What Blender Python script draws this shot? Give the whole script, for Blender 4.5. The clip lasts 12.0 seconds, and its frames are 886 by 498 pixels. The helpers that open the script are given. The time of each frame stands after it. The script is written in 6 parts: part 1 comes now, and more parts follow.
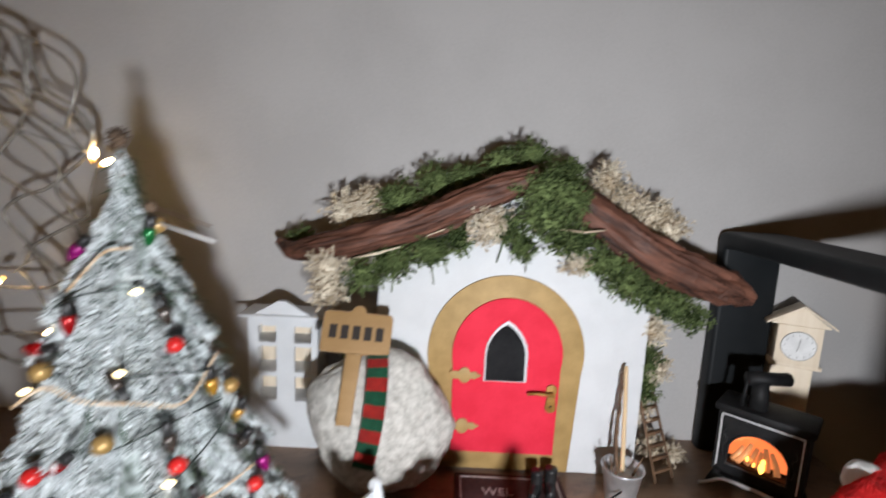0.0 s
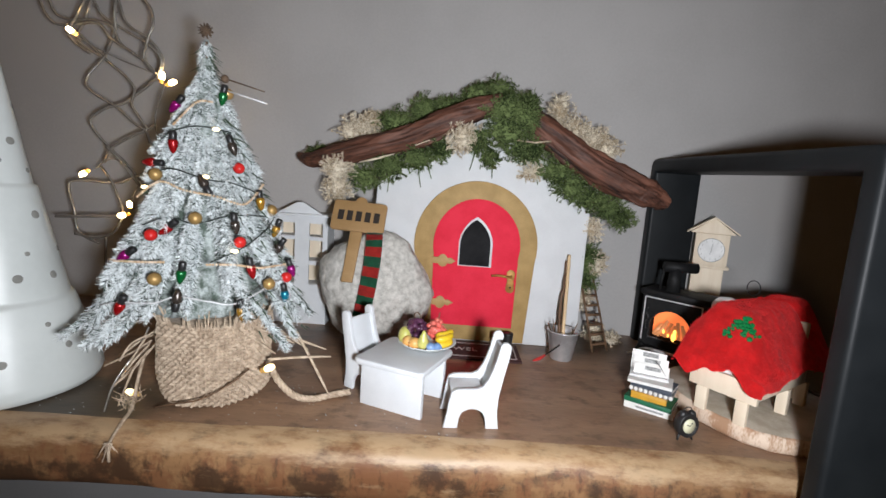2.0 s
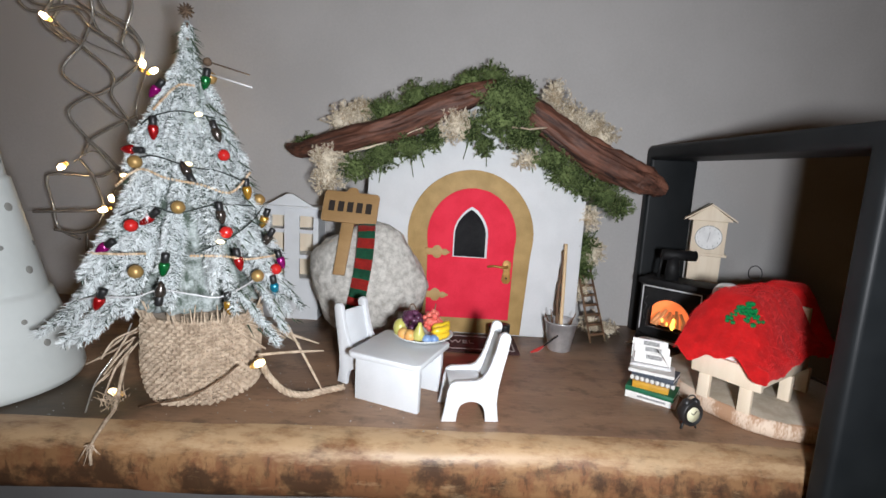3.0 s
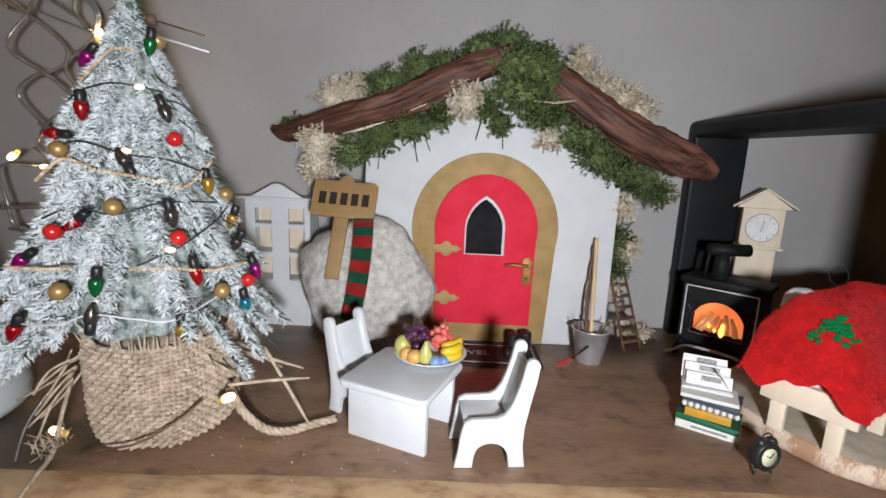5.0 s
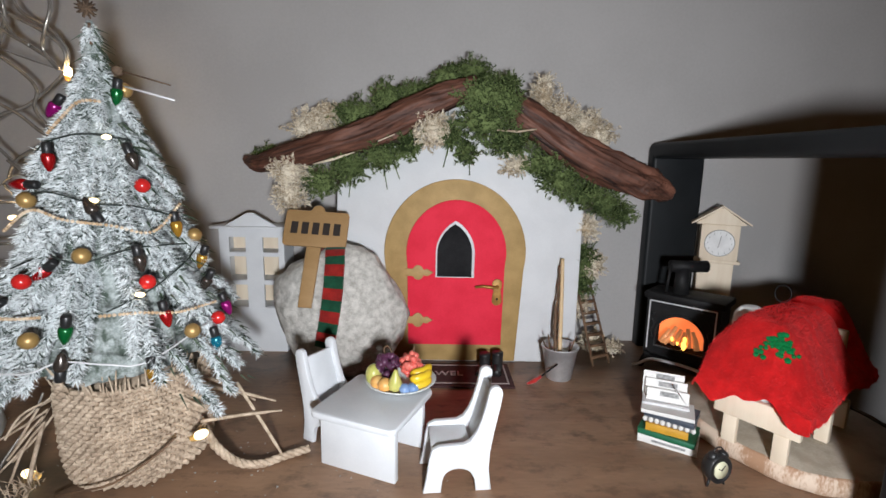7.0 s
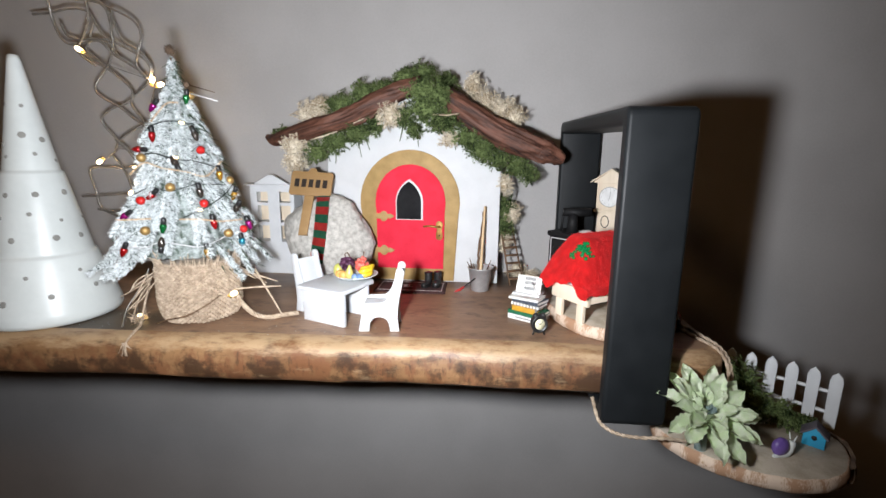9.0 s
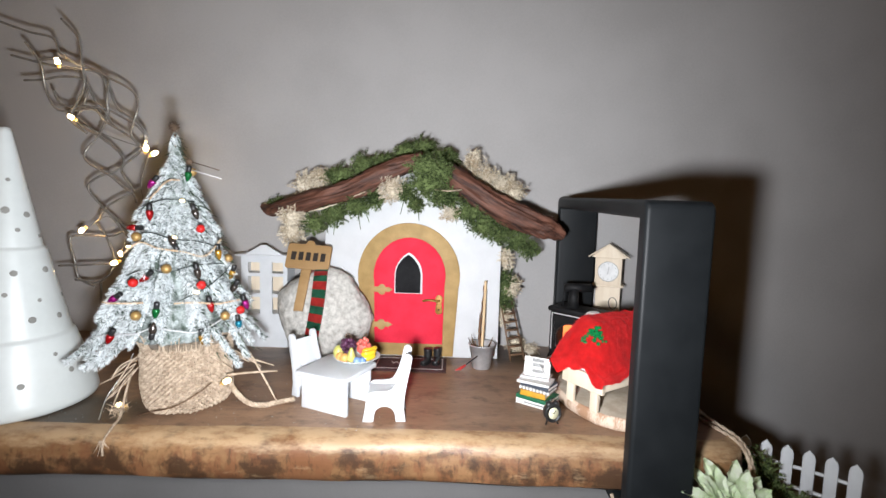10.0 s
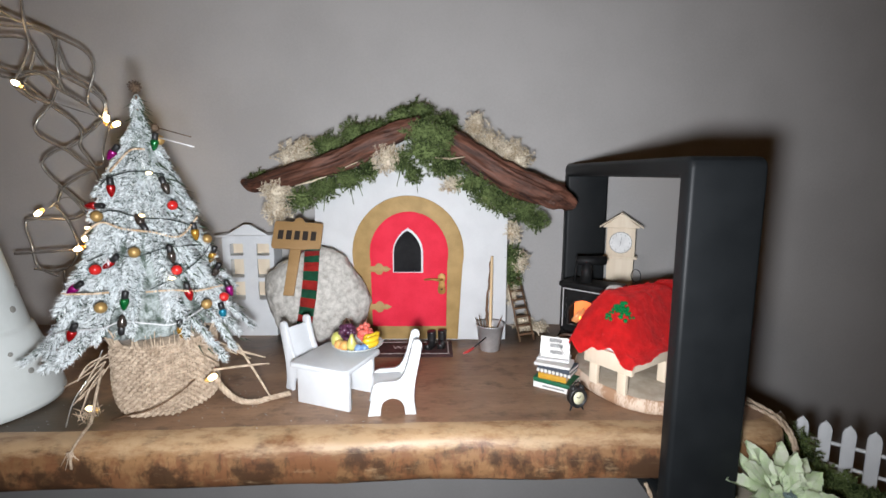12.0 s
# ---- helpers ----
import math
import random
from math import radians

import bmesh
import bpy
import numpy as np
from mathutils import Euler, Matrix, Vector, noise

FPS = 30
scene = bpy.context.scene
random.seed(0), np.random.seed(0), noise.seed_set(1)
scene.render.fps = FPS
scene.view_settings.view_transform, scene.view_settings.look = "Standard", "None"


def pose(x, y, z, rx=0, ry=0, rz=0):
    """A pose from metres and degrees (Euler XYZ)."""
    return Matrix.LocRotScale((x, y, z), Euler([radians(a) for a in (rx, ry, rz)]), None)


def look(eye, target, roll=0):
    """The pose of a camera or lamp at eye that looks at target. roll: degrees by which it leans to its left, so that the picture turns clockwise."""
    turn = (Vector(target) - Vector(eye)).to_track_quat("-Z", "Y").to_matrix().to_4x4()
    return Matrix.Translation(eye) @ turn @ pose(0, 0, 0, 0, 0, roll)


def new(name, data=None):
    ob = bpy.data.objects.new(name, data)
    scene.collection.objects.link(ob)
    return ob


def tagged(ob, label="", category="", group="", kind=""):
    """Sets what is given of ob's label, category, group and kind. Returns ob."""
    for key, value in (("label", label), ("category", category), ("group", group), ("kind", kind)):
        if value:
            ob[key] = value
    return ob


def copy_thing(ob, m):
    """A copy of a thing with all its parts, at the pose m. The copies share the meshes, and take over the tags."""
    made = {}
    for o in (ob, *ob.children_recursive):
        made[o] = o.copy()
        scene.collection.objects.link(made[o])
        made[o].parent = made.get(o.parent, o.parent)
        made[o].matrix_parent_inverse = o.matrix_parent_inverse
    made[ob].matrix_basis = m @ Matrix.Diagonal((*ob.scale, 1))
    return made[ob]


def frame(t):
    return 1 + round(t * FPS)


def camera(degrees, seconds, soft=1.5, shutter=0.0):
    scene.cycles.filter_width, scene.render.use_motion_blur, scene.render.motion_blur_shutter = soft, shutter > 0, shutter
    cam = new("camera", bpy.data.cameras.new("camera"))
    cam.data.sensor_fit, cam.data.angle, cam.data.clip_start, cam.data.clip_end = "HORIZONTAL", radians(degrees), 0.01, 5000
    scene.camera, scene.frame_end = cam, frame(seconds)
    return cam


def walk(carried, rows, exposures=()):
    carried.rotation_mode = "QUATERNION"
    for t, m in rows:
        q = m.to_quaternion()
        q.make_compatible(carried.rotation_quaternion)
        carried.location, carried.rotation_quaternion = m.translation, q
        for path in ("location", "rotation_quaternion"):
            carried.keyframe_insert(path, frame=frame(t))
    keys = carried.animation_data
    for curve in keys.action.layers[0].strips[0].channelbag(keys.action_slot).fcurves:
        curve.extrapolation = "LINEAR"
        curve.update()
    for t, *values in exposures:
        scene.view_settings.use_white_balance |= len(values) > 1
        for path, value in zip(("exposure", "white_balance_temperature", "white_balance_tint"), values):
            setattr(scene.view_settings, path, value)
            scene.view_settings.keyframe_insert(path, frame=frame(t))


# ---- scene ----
cam = camera(87.90, 12.0, soft=1.5, shutter=0.5)
PATH = [
    (0, (0.00489, 0.00348, 0.23145), (-0.00775, 0.99142, 0.07710), 2.417),
    (0.2, (-0.0090, -0.0130, 0.2160), (-0.057, 1.964, -0.083), 3.8),
    (0.5, (-0.00638, -0.04754, 0.18749), (-0.02682, 0.94792, 0.09451), 5.938),
    (0.8, (-0.0020, -0.0580, 0.1630), (-0.020, 1.923, -0.111), 5.6),
    (1, (0.00663, -0.06768, 0.16342), (-0.01155, 0.92240, 0.02410), 4.424),
    (1.2, (0.0050, -0.0770, 0.1620), (-0.037, 1.899, -0.146), 4.4),
    (1.5, (0.01325, -0.09024, 0.16596), (-0.00833, 0.89882, 0.01999), 4.238),
    (2, (0.03039, -0.10553, 0.15656), (0.00923, 0.88409, 0.01439), 3.894),
    (2.5, (0.03967, -0.10280, 0.15162), (0.01867, 0.88757, 0.01474), 3.311),
    (3, (0.02797, -0.09604, 0.14946), (0.02537, 0.89294, 0.00139), 3.210),
    (3.2, (0.02953, -0.09333, 0.14819), (0.02764, 0.89407, -0.01001), 2.997),
    (4.8, (0.02657, -0.04430, 0.14980), (-0.00195, 0.93888, -0.03059), 2.385),
    (5, (0.02652, -0.03545, 0.15116), (0.00594, 0.94721, -0.03309), 2.394),
    (5.2, (0.0240, -0.0350, 0.1510), (0.004, 1.930, -0.220), 2.4),
    (5.5, (0.01937, -0.03758, 0.15542), (0.00234, 0.94537, -0.02764), 2.196),
    (6, (0.03791, -0.03536, 0.16061), (0.02892, 0.94762, -0.02285), 1.589),
    (6.5, (0.03255, -0.03871, 0.16449), (0.04159, 0.94562, -0.01162), 1.269),
    (7, (0.03772, -0.04355, 0.16661), (0.04884, 0.94248, 0.00040), 1.075),
    (7.2, (0.0430, -0.0430, 0.1570), (0.108, 1.927, -0.185), 1.2),
    (7.5, (0.06812, -0.06327, 0.14220), (0.09944, 0.91667, -0.05464), 1.274),
    (7.7, (0.08150, -0.08769, 0.14252), (0.11949, 0.89072, -0.06063), 1.265),
    (9.3, (0.1390, -0.2130, 0.1650), (-0.037, 1.738, -0.240), 0.6),
    (9.5, (0.12940, -0.20941, 0.17081), (0.07341, 0.77447, 0.00093), 1.547),
    (9.8, (0.1060, -0.2000, 0.1740), (0.044, 1.785, -0.059), 2.0),
    (10, (0.10332, -0.19391, 0.18250), (0.08224, 0.80131, 0.08716), 1.602),
    (10.2, (0.0920, -0.1830, 0.1770), (0.064, 1.808, -0.011), 1.1),
    (10.5, (0.08385, -0.14986, 0.15976), (0.06606, 0.84043, 0.02190), 0.563),
    (10.7, (0.0770, -0.1400, 0.1600), (0.071, 1.829, -0.191), 0.5),
    (11, (0.07090, -0.14257, 0.17041), (0.06829, 0.84641, 0.02241), 0.200),
    (11.5, (0.07596, -0.14424, 0.17517), (0.08986, 0.84758, 0.04826), 0.249),
    (12, (0.08320, -0.15128, 0.17279), (0.09749, 0.83876, 0.03275), 0.158),
]
EXPOSURES = [(0.0, 0.15), (0.5, -0.1), (1.0, -0.28), (2.5, -0.15), (5.5, -0.26), (7.5, -0.22), (9.5, 0.4), (10.0, 0.38), (10.5, 0.18), (12.0, 0.05)]
walk(cam, [(t, look(eye, target, roll)) for t, eye, target, roll in PATH], EXPOSURES)

# ---- light ----
world = bpy.data.worlds.new("world")
scene.world = world
world.use_nodes = True
world.node_tree.nodes["Background"].inputs[0].default_value = (1.0, 0.62, 0.3, 1)
world.node_tree.nodes["Background"].inputs[1].default_value = 0.02

torch = new("torch_light", bpy.data.lights.new("torch_light", "SPOT"))
torch.data.energy, torch.data.color = 10.5, (0.930, 0.962, 1.020)
torch.data.spot_size, torch.data.spot_blend, torch.data.shadow_soft_size = radians(155), 1.0, 0.015
torch.matrix_world = look((0.075, -0.138, 0.140), (0.028, 0.36, 0.152))

room_lamp = new("ceiling_lamp_light", bpy.data.lights.new("ceiling_lamp_light", "AREA"))
room_lamp.data.shape, room_lamp.data.size, room_lamp.data.energy = "DISK", 0.5, 2.7
room_lamp.data.color = (1.0, 0.52, 0.17)
room_lamp.matrix_world = look((-0.9, -1.0, 1.28), (-0.2, 0.3, 0.0))


# ---- materials ----
def material(name, a, b=None, rough=0.6, metal=0.0, scale=60.0, stretch=(1, 1, 1), bump=0.15, fine=900.0, lo=0.35, hi=0.65, spec=0.5, sheen=0.0, island=0.0):
    """Two colours mixed by a broad noise, a finer grain over it, and relief from both."""
    m = bpy.data.materials.new(name)
    m.use_nodes = True
    n, l = m.node_tree.nodes, m.node_tree.links
    s = n["Principled BSDF"]
    s.inputs["Roughness"].default_value, s.inputs["Metallic"].default_value = rough, metal
    s.inputs["Specular IOR Level"].default_value = spec
    s.inputs["Sheen Weight"].default_value = sheen
    b = b or tuple(c * 0.8 for c in a)
    co, mp = n.new("ShaderNodeTexCoord"), n.new("ShaderNodeMapping")
    mp.inputs["Scale"].default_value = stretch
    l.new(co.outputs["Object"], mp.inputs["Vector"])
    broad, grain = n.new("ShaderNodeTexNoise"), n.new("ShaderNodeTexNoise")
    for t, sc in ((broad, scale), (grain, fine)):
        t.inputs["Scale"].default_value, t.inputs["Detail"].default_value = sc, 5
        l.new(mp.outputs["Vector"], t.inputs["Vector"])
    ramp = n.new("ShaderNodeValToRGB")
    ramp.color_ramp.elements[0].position, ramp.color_ramp.elements[1].position = lo, hi
    ramp.color_ramp.elements[0].color, ramp.color_ramp.elements[1].color = (*a, 1), (*b, 1)
    mix = n.new("ShaderNodeMath")
    mix.operation = "MULTIPLY_ADD"
    mix.inputs[1].default_value, mix.inputs[2].default_value = 0.35, -0.175
    add = n.new("ShaderNodeMath")
    l.new(grain.outputs["Fac"], mix.inputs[0])
    l.new(mix.outputs[0], add.inputs[0])
    l.new(broad.outputs["Fac"], add.inputs[1])
    source = add.outputs[0]
    if island:
        geo, isl, tot = n.new("ShaderNodeNewGeometry"), n.new("ShaderNodeMath"), n.new("ShaderNodeMath")
        isl.operation = "MULTIPLY_ADD"
        isl.inputs[1].default_value, isl.inputs[2].default_value = island, -island / 2
        l.new(geo.outputs["Random Per Island"], isl.inputs[0])
        l.new(isl.outputs[0], tot.inputs[0])
        l.new(source, tot.inputs[1])
        source = tot.outputs[0]
    l.new(source, ramp.inputs[0])
    l.new(ramp.outputs[0], s.inputs["Base Color"])
    if bump:
        bp = n.new("ShaderNodeBump")
        bp.inputs["Strength"].default_value, bp.inputs["Distance"].default_value = bump, 0.001
        l.new(add.outputs[0], bp.inputs["Height"])
        l.new(bp.outputs[0], s.inputs["Normal"])
    m["base"] = name
    return m


def glow(name, colour, strength):
    m = material(name, colour, rough=0.3, bump=0)
    s = m.node_tree.nodes["Principled BSDF"]
    s.inputs["Emission Color"].default_value, s.inputs["Emission Strength"].default_value = (*colour, 1), strength
    return m


def glass(name, colour, rough=0.08):
    m = material(name, colour, rough=rough, bump=0)
    s = m.node_tree.nodes["Principled BSDF"]
    s.inputs["Transmission Weight"].default_value = 0.35
    s.inputs["Coat Weight"].default_value = 0.6
    return m


WALL = material("wall_paint", (0.45, 0.435, 0.425), (0.40, 0.385, 0.375), 0.85, scale=9, fine=420, bump=0.12, spec=0.2)
CEIL = material("ceiling_paint", (0.7, 0.69, 0.67), (0.66, 0.65, 0.63), 0.9, scale=6, fine=300, bump=0.1)
FLOORWOOD = material("floor_boards", (0.22, 0.13, 0.07), (0.14, 0.08, 0.04), 0.5, scale=8, stretch=(0.2, 2, 2))


def shelf_wood(name, dark, mid, pale, stain, rough, stain_amount, worn):
    """Long grain in two browns, dark blotchy stains, fine pale scratches and a worn pale arris."""
    m = material(name, dark, mid, rough, scale=30, stretch=(0.3, 1.25, 1.25), bump=0.4, fine=300, lo=0.18, hi=0.78)
    n, l = m.node_tree.nodes, m.node_tree.links
    s = n["Principled BSDF"]
    colour = s.inputs["Base Color"].links[0].from_socket
    co = n.new("ShaderNodeTexCoord")

    def layer(scale, stretch, detail, lo, hi, tint, weight, colour, z=None):
        mp, tx, rp, mx = n.new("ShaderNodeMapping"), n.new("ShaderNodeTexNoise"), n.new("ShaderNodeMapRange"), n.new("ShaderNodeMix")
        mp.inputs["Scale"].default_value = stretch
        tx.inputs["Scale"].default_value, tx.inputs["Detail"].default_value, tx.inputs["Roughness"].default_value = scale, detail, 0.68
        rp.inputs["From Min"].default_value, rp.inputs["From Max"].default_value, rp.inputs["To Max"].default_value = lo, hi, weight
        mx.data_type = "RGBA"
        mx.inputs[7].default_value = (*tint, 1)
        l.new(co.outputs["Object"], mp.inputs["Vector"])
        l.new(mp.outputs["Vector"], tx.inputs["Vector"])
        fac = tx.outputs["Fac"]
        if z:
            sep, band, add = n.new("ShaderNodeSeparateXYZ"), n.new("ShaderNodeMapRange"), n.new("ShaderNodeMath")
            band.inputs["From Min"].default_value, band.inputs["From Max"].default_value, band.inputs["To Max"].default_value = z[0], z[1], z[2]
            l.new(co.outputs["Object"], sep.inputs[0])
            l.new(sep.outputs[2], band.inputs[0])
            l.new(fac, add.inputs[0])
            l.new(band.outputs[0], add.inputs[1])
            fac = add.outputs[0]
        l.new(fac, rp.inputs[0])
        l.new(rp.outputs[0], mx.inputs[0])
        l.new(colour, mx.inputs[6])
        return mx.outputs[2]

    colour = layer(55, (0.7, 1, 1), 8, 0.52, 0.66, stain, stain_amount, colour)
    colour = layer(120, (0.5, 1, 0.35), 8, 0.56, 0.68, stain, stain_amount * 0.9, colour)
    if worn:
        colour = layer(95, (0.9, 1, 0.5), 9, 0.50, 0.60, (0.17, 0.068, 0.030), 0.7, colour, (-0.010, -0.018, 0.06))
        colour = layer(38, (0.8, 1, 0.7), 9, 0.56, 0.66, stain, 0.9, colour, (-0.013, -0.020, 0.10))
        colour = layer(240, (1.0, 1, 0.25), 6, 0.58, 0.68, stain, 0.6, colour, (-0.010, -0.018, 0.05))
        colour = layer(70, (0.45, 1, 1.4), 9, 0.60, 0.80, pale, 0.75, colour, (-0.014, -0.006, 0.26))
    colour = layer(190, (0.12, 1.5, 1.5), 6, 0.62, 0.74, pale, 0.2 if worn else 0.4, colour)
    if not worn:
        # one dark greenish patch with a ragged edge, front left on the top
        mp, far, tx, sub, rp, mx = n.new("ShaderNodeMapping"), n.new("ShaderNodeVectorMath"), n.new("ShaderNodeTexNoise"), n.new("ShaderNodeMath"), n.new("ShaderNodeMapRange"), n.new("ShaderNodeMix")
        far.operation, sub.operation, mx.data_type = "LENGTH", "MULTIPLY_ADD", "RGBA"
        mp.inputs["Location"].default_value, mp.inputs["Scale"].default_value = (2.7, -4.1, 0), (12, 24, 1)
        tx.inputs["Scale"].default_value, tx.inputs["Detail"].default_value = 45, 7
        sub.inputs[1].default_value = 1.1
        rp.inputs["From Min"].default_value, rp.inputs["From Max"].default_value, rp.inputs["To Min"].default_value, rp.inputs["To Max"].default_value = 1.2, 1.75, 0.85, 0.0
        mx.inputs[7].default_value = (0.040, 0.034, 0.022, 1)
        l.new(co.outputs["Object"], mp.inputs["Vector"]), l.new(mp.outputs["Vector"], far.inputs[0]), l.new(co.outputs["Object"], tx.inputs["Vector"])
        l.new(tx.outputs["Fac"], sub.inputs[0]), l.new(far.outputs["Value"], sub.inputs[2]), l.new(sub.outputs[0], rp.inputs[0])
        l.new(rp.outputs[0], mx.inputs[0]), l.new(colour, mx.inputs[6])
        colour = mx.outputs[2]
    l.new(colour, s.inputs["Base Color"])
    return m


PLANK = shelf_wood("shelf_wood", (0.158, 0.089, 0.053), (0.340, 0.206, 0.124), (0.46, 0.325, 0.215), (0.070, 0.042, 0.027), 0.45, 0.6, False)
EDGE = shelf_wood("shelf_edge_wood", (0.145, 0.069, 0.030), (0.305, 0.166, 0.074), (0.47, 0.325, 0.185), (0.050, 0.025, 0.013), 0.5, 0.9, True)
STEEL_BLACK = material("black_coated_steel", (0.0085, 0.0100, 0.0112), (0.0120, 0.0138, 0.0152), 0.5, scale=40, bump=0.06, fine=1500, spec=0.25)
WHITE_WOOD = material("white_painted_wood", (0.67, 0.69, 0.71), (0.62, 0.64, 0.66), 0.45, scale=60, bump=0.08)
FACADE = material("white_facade_paint", (0.67, 0.68, 0.69), (0.62, 0.63, 0.64), 0.6, scale=50, bump=0.15, fine=700)
GOLD_PAINT = material("gold_paint", (0.45, 0.295, 0.115), (0.35, 0.225, 0.08), 0.6, metal=0.1, scale=70, bump=0.12)
RED_PAINT = material("red_paint", (0.78, 0.034, 0.068), (0.70, 0.024, 0.052), 0.75, scale=55, bump=0.15, fine=600, spec=0.2)
DARK_PANE = material("dark_pane", (0.010, 0.010, 0.011), (0.020, 0.020, 0.021), 0.8, scale=60, bump=0.1, spec=0.12)
BRASS = material("brass", (0.42, 0.22, 0.05), (0.26, 0.13, 0.025), 0.5, metal=0.35, scale=180)
BARK = material("bark", (0.018, 0.008, 0.006), (0.175, 0.072, 0.045), 0.62, scale=130, stretch=(0.07, 1, 1), bump=1.0, fine=520, lo=0.30, hi=0.66, spec=0.4)
MOSS = material("green_moss", (0.022, 0.036, 0.011), (0.165, 0.215, 0.080), 0.9, scale=70, bump=0, island=0.55, spec=0.15)
LICHEN = material("cream_lichen", (0.42, 0.33, 0.22), (0.80, 0.72, 0.58), 0.9, scale=80, bump=0, island=0.45, spec=0.15)
STONE = material("speckled_stone", (0.29, 0.275, 0.245), (0.60, 0.575, 0.53), 0.9, scale=190, bump=1.0, fine=900, lo=0.24, hi=0.66)
CARD = material("kraft_board", (0.36, 0.215, 0.09), (0.31, 0.18, 0.07), 0.7, scale=70, stretch=(0.4, 1, 1), bump=0.1)
INK = material("dark_ink", (0.02, 0.012, 0.008), rough=0.7, bump=0)
FELT_RED = material("red_felt", (0.5, 0.025, 0.018), (0.36, 0.018, 0.014), 0.95, scale=200, bump=0.6, sheen=0.3)
FELT_GREEN = material("green_felt", (0.012, 0.12, 0.06), (0.01, 0.085, 0.04), 0.95, scale=200, bump=0.6, sheen=0.3)
NEEDLE = material("flocked_needles", (0.045, 0.065, 0.05), (0.72, 0.755, 0.76), 0.9, scale=75, bump=0, island=0.75, lo=0.18, hi=0.50, spec=0.15)
FLOCK = material("white_flock", (0.24, 0.28, 0.27), (0.58, 0.62, 0.63), 0.95, scale=170, bump=0.8, fine=900)
INNER = material("inner_needles", (0.07, 0.095, 0.075), (0.42, 0.46, 0.45), 0.95, scale=170, bump=0.8, fine=900)
NEEDLE_DARK = material("dark_shadow_needles", (0.02, 0.04, 0.02), (0.07, 0.10, 0.06), 0.8, scale=120, bump=0, island=0.4)
JUTE = material("jute_weave", (0.26, 0.195, 0.135), (0.40, 0.31, 0.22), 0.9, scale=260, bump=0.5, fine=1600, sheen=0.2)
STRAW = material("jute_straw", (0.32, 0.238, 0.165), (0.56, 0.445, 0.33), 0.85, scale=200, bump=0.3)
CERAMIC = material("white_glazed_ceramic", (0.68, 0.71, 0.69), (0.63, 0.66, 0.64), 0.38, scale=30, bump=0.03, fine=200)
# grey that stands for the shade inside the cone's holes
HOLE_SHADE = material("hole_shade_grey", (0.30, 0.295, 0.27), rough=0.8, bump=0)
WIRE = material("brushed_wire", (0.40, 0.375, 0.34), (0.26, 0.24, 0.21), 0.24, metal=0.45, scale=120, spec=0.9)
HOLDER = material("amber_bulb_holder", (0.75, 0.52, 0.18), (0.62, 0.40, 0.12), 0.35, bump=0)
HOLDER.node_tree.nodes["Principled BSDF"].inputs["Transmission Weight"].default_value = 0.5
THINWIRE = material("dark_cord", (0.025, 0.035, 0.03), rough=0.6, bump=0)
BLACK = material("black_plastic", (0.012, 0.012, 0.013), (0.02, 0.02, 0.02), 0.4, scale=100)
IRON = material("cast_iron", (0.007, 0.007, 0.008), (0.013, 0.013, 0.013), 0.6, scale=140, bump=0.3, spec=0.25)
SILVER = material("silver_trim", (0.7, 0.7, 0.71), (0.6, 0.6, 0.6), 0.45, metal=0.1)
ZINC = material("zinc", (0.60, 0.60, 0.61), (0.46, 0.46, 0.47), 0.32, metal=0.5, scale=90)
PINE = material("bare_pine", (0.70, 0.52, 0.31), (0.62, 0.44, 0.25), 0.6, scale=60, stretch=(2, 2, 0.25), bump=0.15)
PALEPINE = material("pale_basswood", (0.80, 0.69, 0.54), (0.74, 0.62, 0.47), 0.6, scale=60, stretch=(2, 2, 0.25), bump=0.1)
OLDWOOD = material("aged_ladder_wood", (0.085, 0.046, 0.024), (0.175, 0.10, 0.053), 0.7, scale=120, bump=0.3)
SLICEWOOD = material("slice_end_grain", (0.34, 0.29, 0.22), (0.48, 0.42, 0.34), 0.7, scale=70, bump=0.25)
SLICERIM = material("peeled_rim", (0.40, 0.235, 0.14), (0.68, 0.54, 0.42), 0.7, scale=75, stretch=(1, 1, 0.35), bump=0.5, lo=0.44, hi=0.56)
SLICEBARK = material("slice_bark", (0.05, 0.03, 0.018), (0.14, 0.09, 0.055), 0.85, scale=120, bump=0.9)
PAPER = material("printed_paper", (0.75, 0.74, 0.71), (0.68, 0.67, 0.64), 0.6, scale=90, bump=0.05)
GREYINK = material("grey_print", (0.16, 0.16, 0.16), (0.4, 0.4, 0.39), 0.7, scale=500, bump=0)
BOOKGREEN = material("green_cover", (0.012, 0.13, 0.06), rough=0.5, scale=80)
BOOKYELLOW = material("ochre_cover", (0.62, 0.33, 0.03), rough=0.5, scale=80)
BOOKBLUE = material("slate_cover", (0.06, 0.075, 0.10), rough=0.5, scale=80)
BOOKGREY = material("grey_cover", (0.22, 0.21, 0.2), rough=0.5, scale=80)
MAT = material("dark_maroon_mat", (0.035, 0.012, 0.012), (0.06, 0.022, 0.02), 0.9, scale=200, bump=0.5)
MATLINE = material("pale_mat_print", (0.42, 0.36, 0.35), (0.3, 0.25, 0.24), 0.9, scale=300, bump=0.2)
WOOL = material("red_wool", (0.82, 0.014, 0.016), (0.66, 0.009, 0.010), 0.95, scale=130, bump=0.3, fine=700, sheen=0.08)
BEADGREEN = glass("green_bead", (0.01, 0.25, 0.07))
LINEN = material("white_linen", (0.7, 0.7, 0.68), (0.62, 0.62, 0.6), 0.9, scale=150, bump=0.3)
DIAL = material("white_dial", (0.80, 0.80, 0.79), rough=0.5, bump=0)
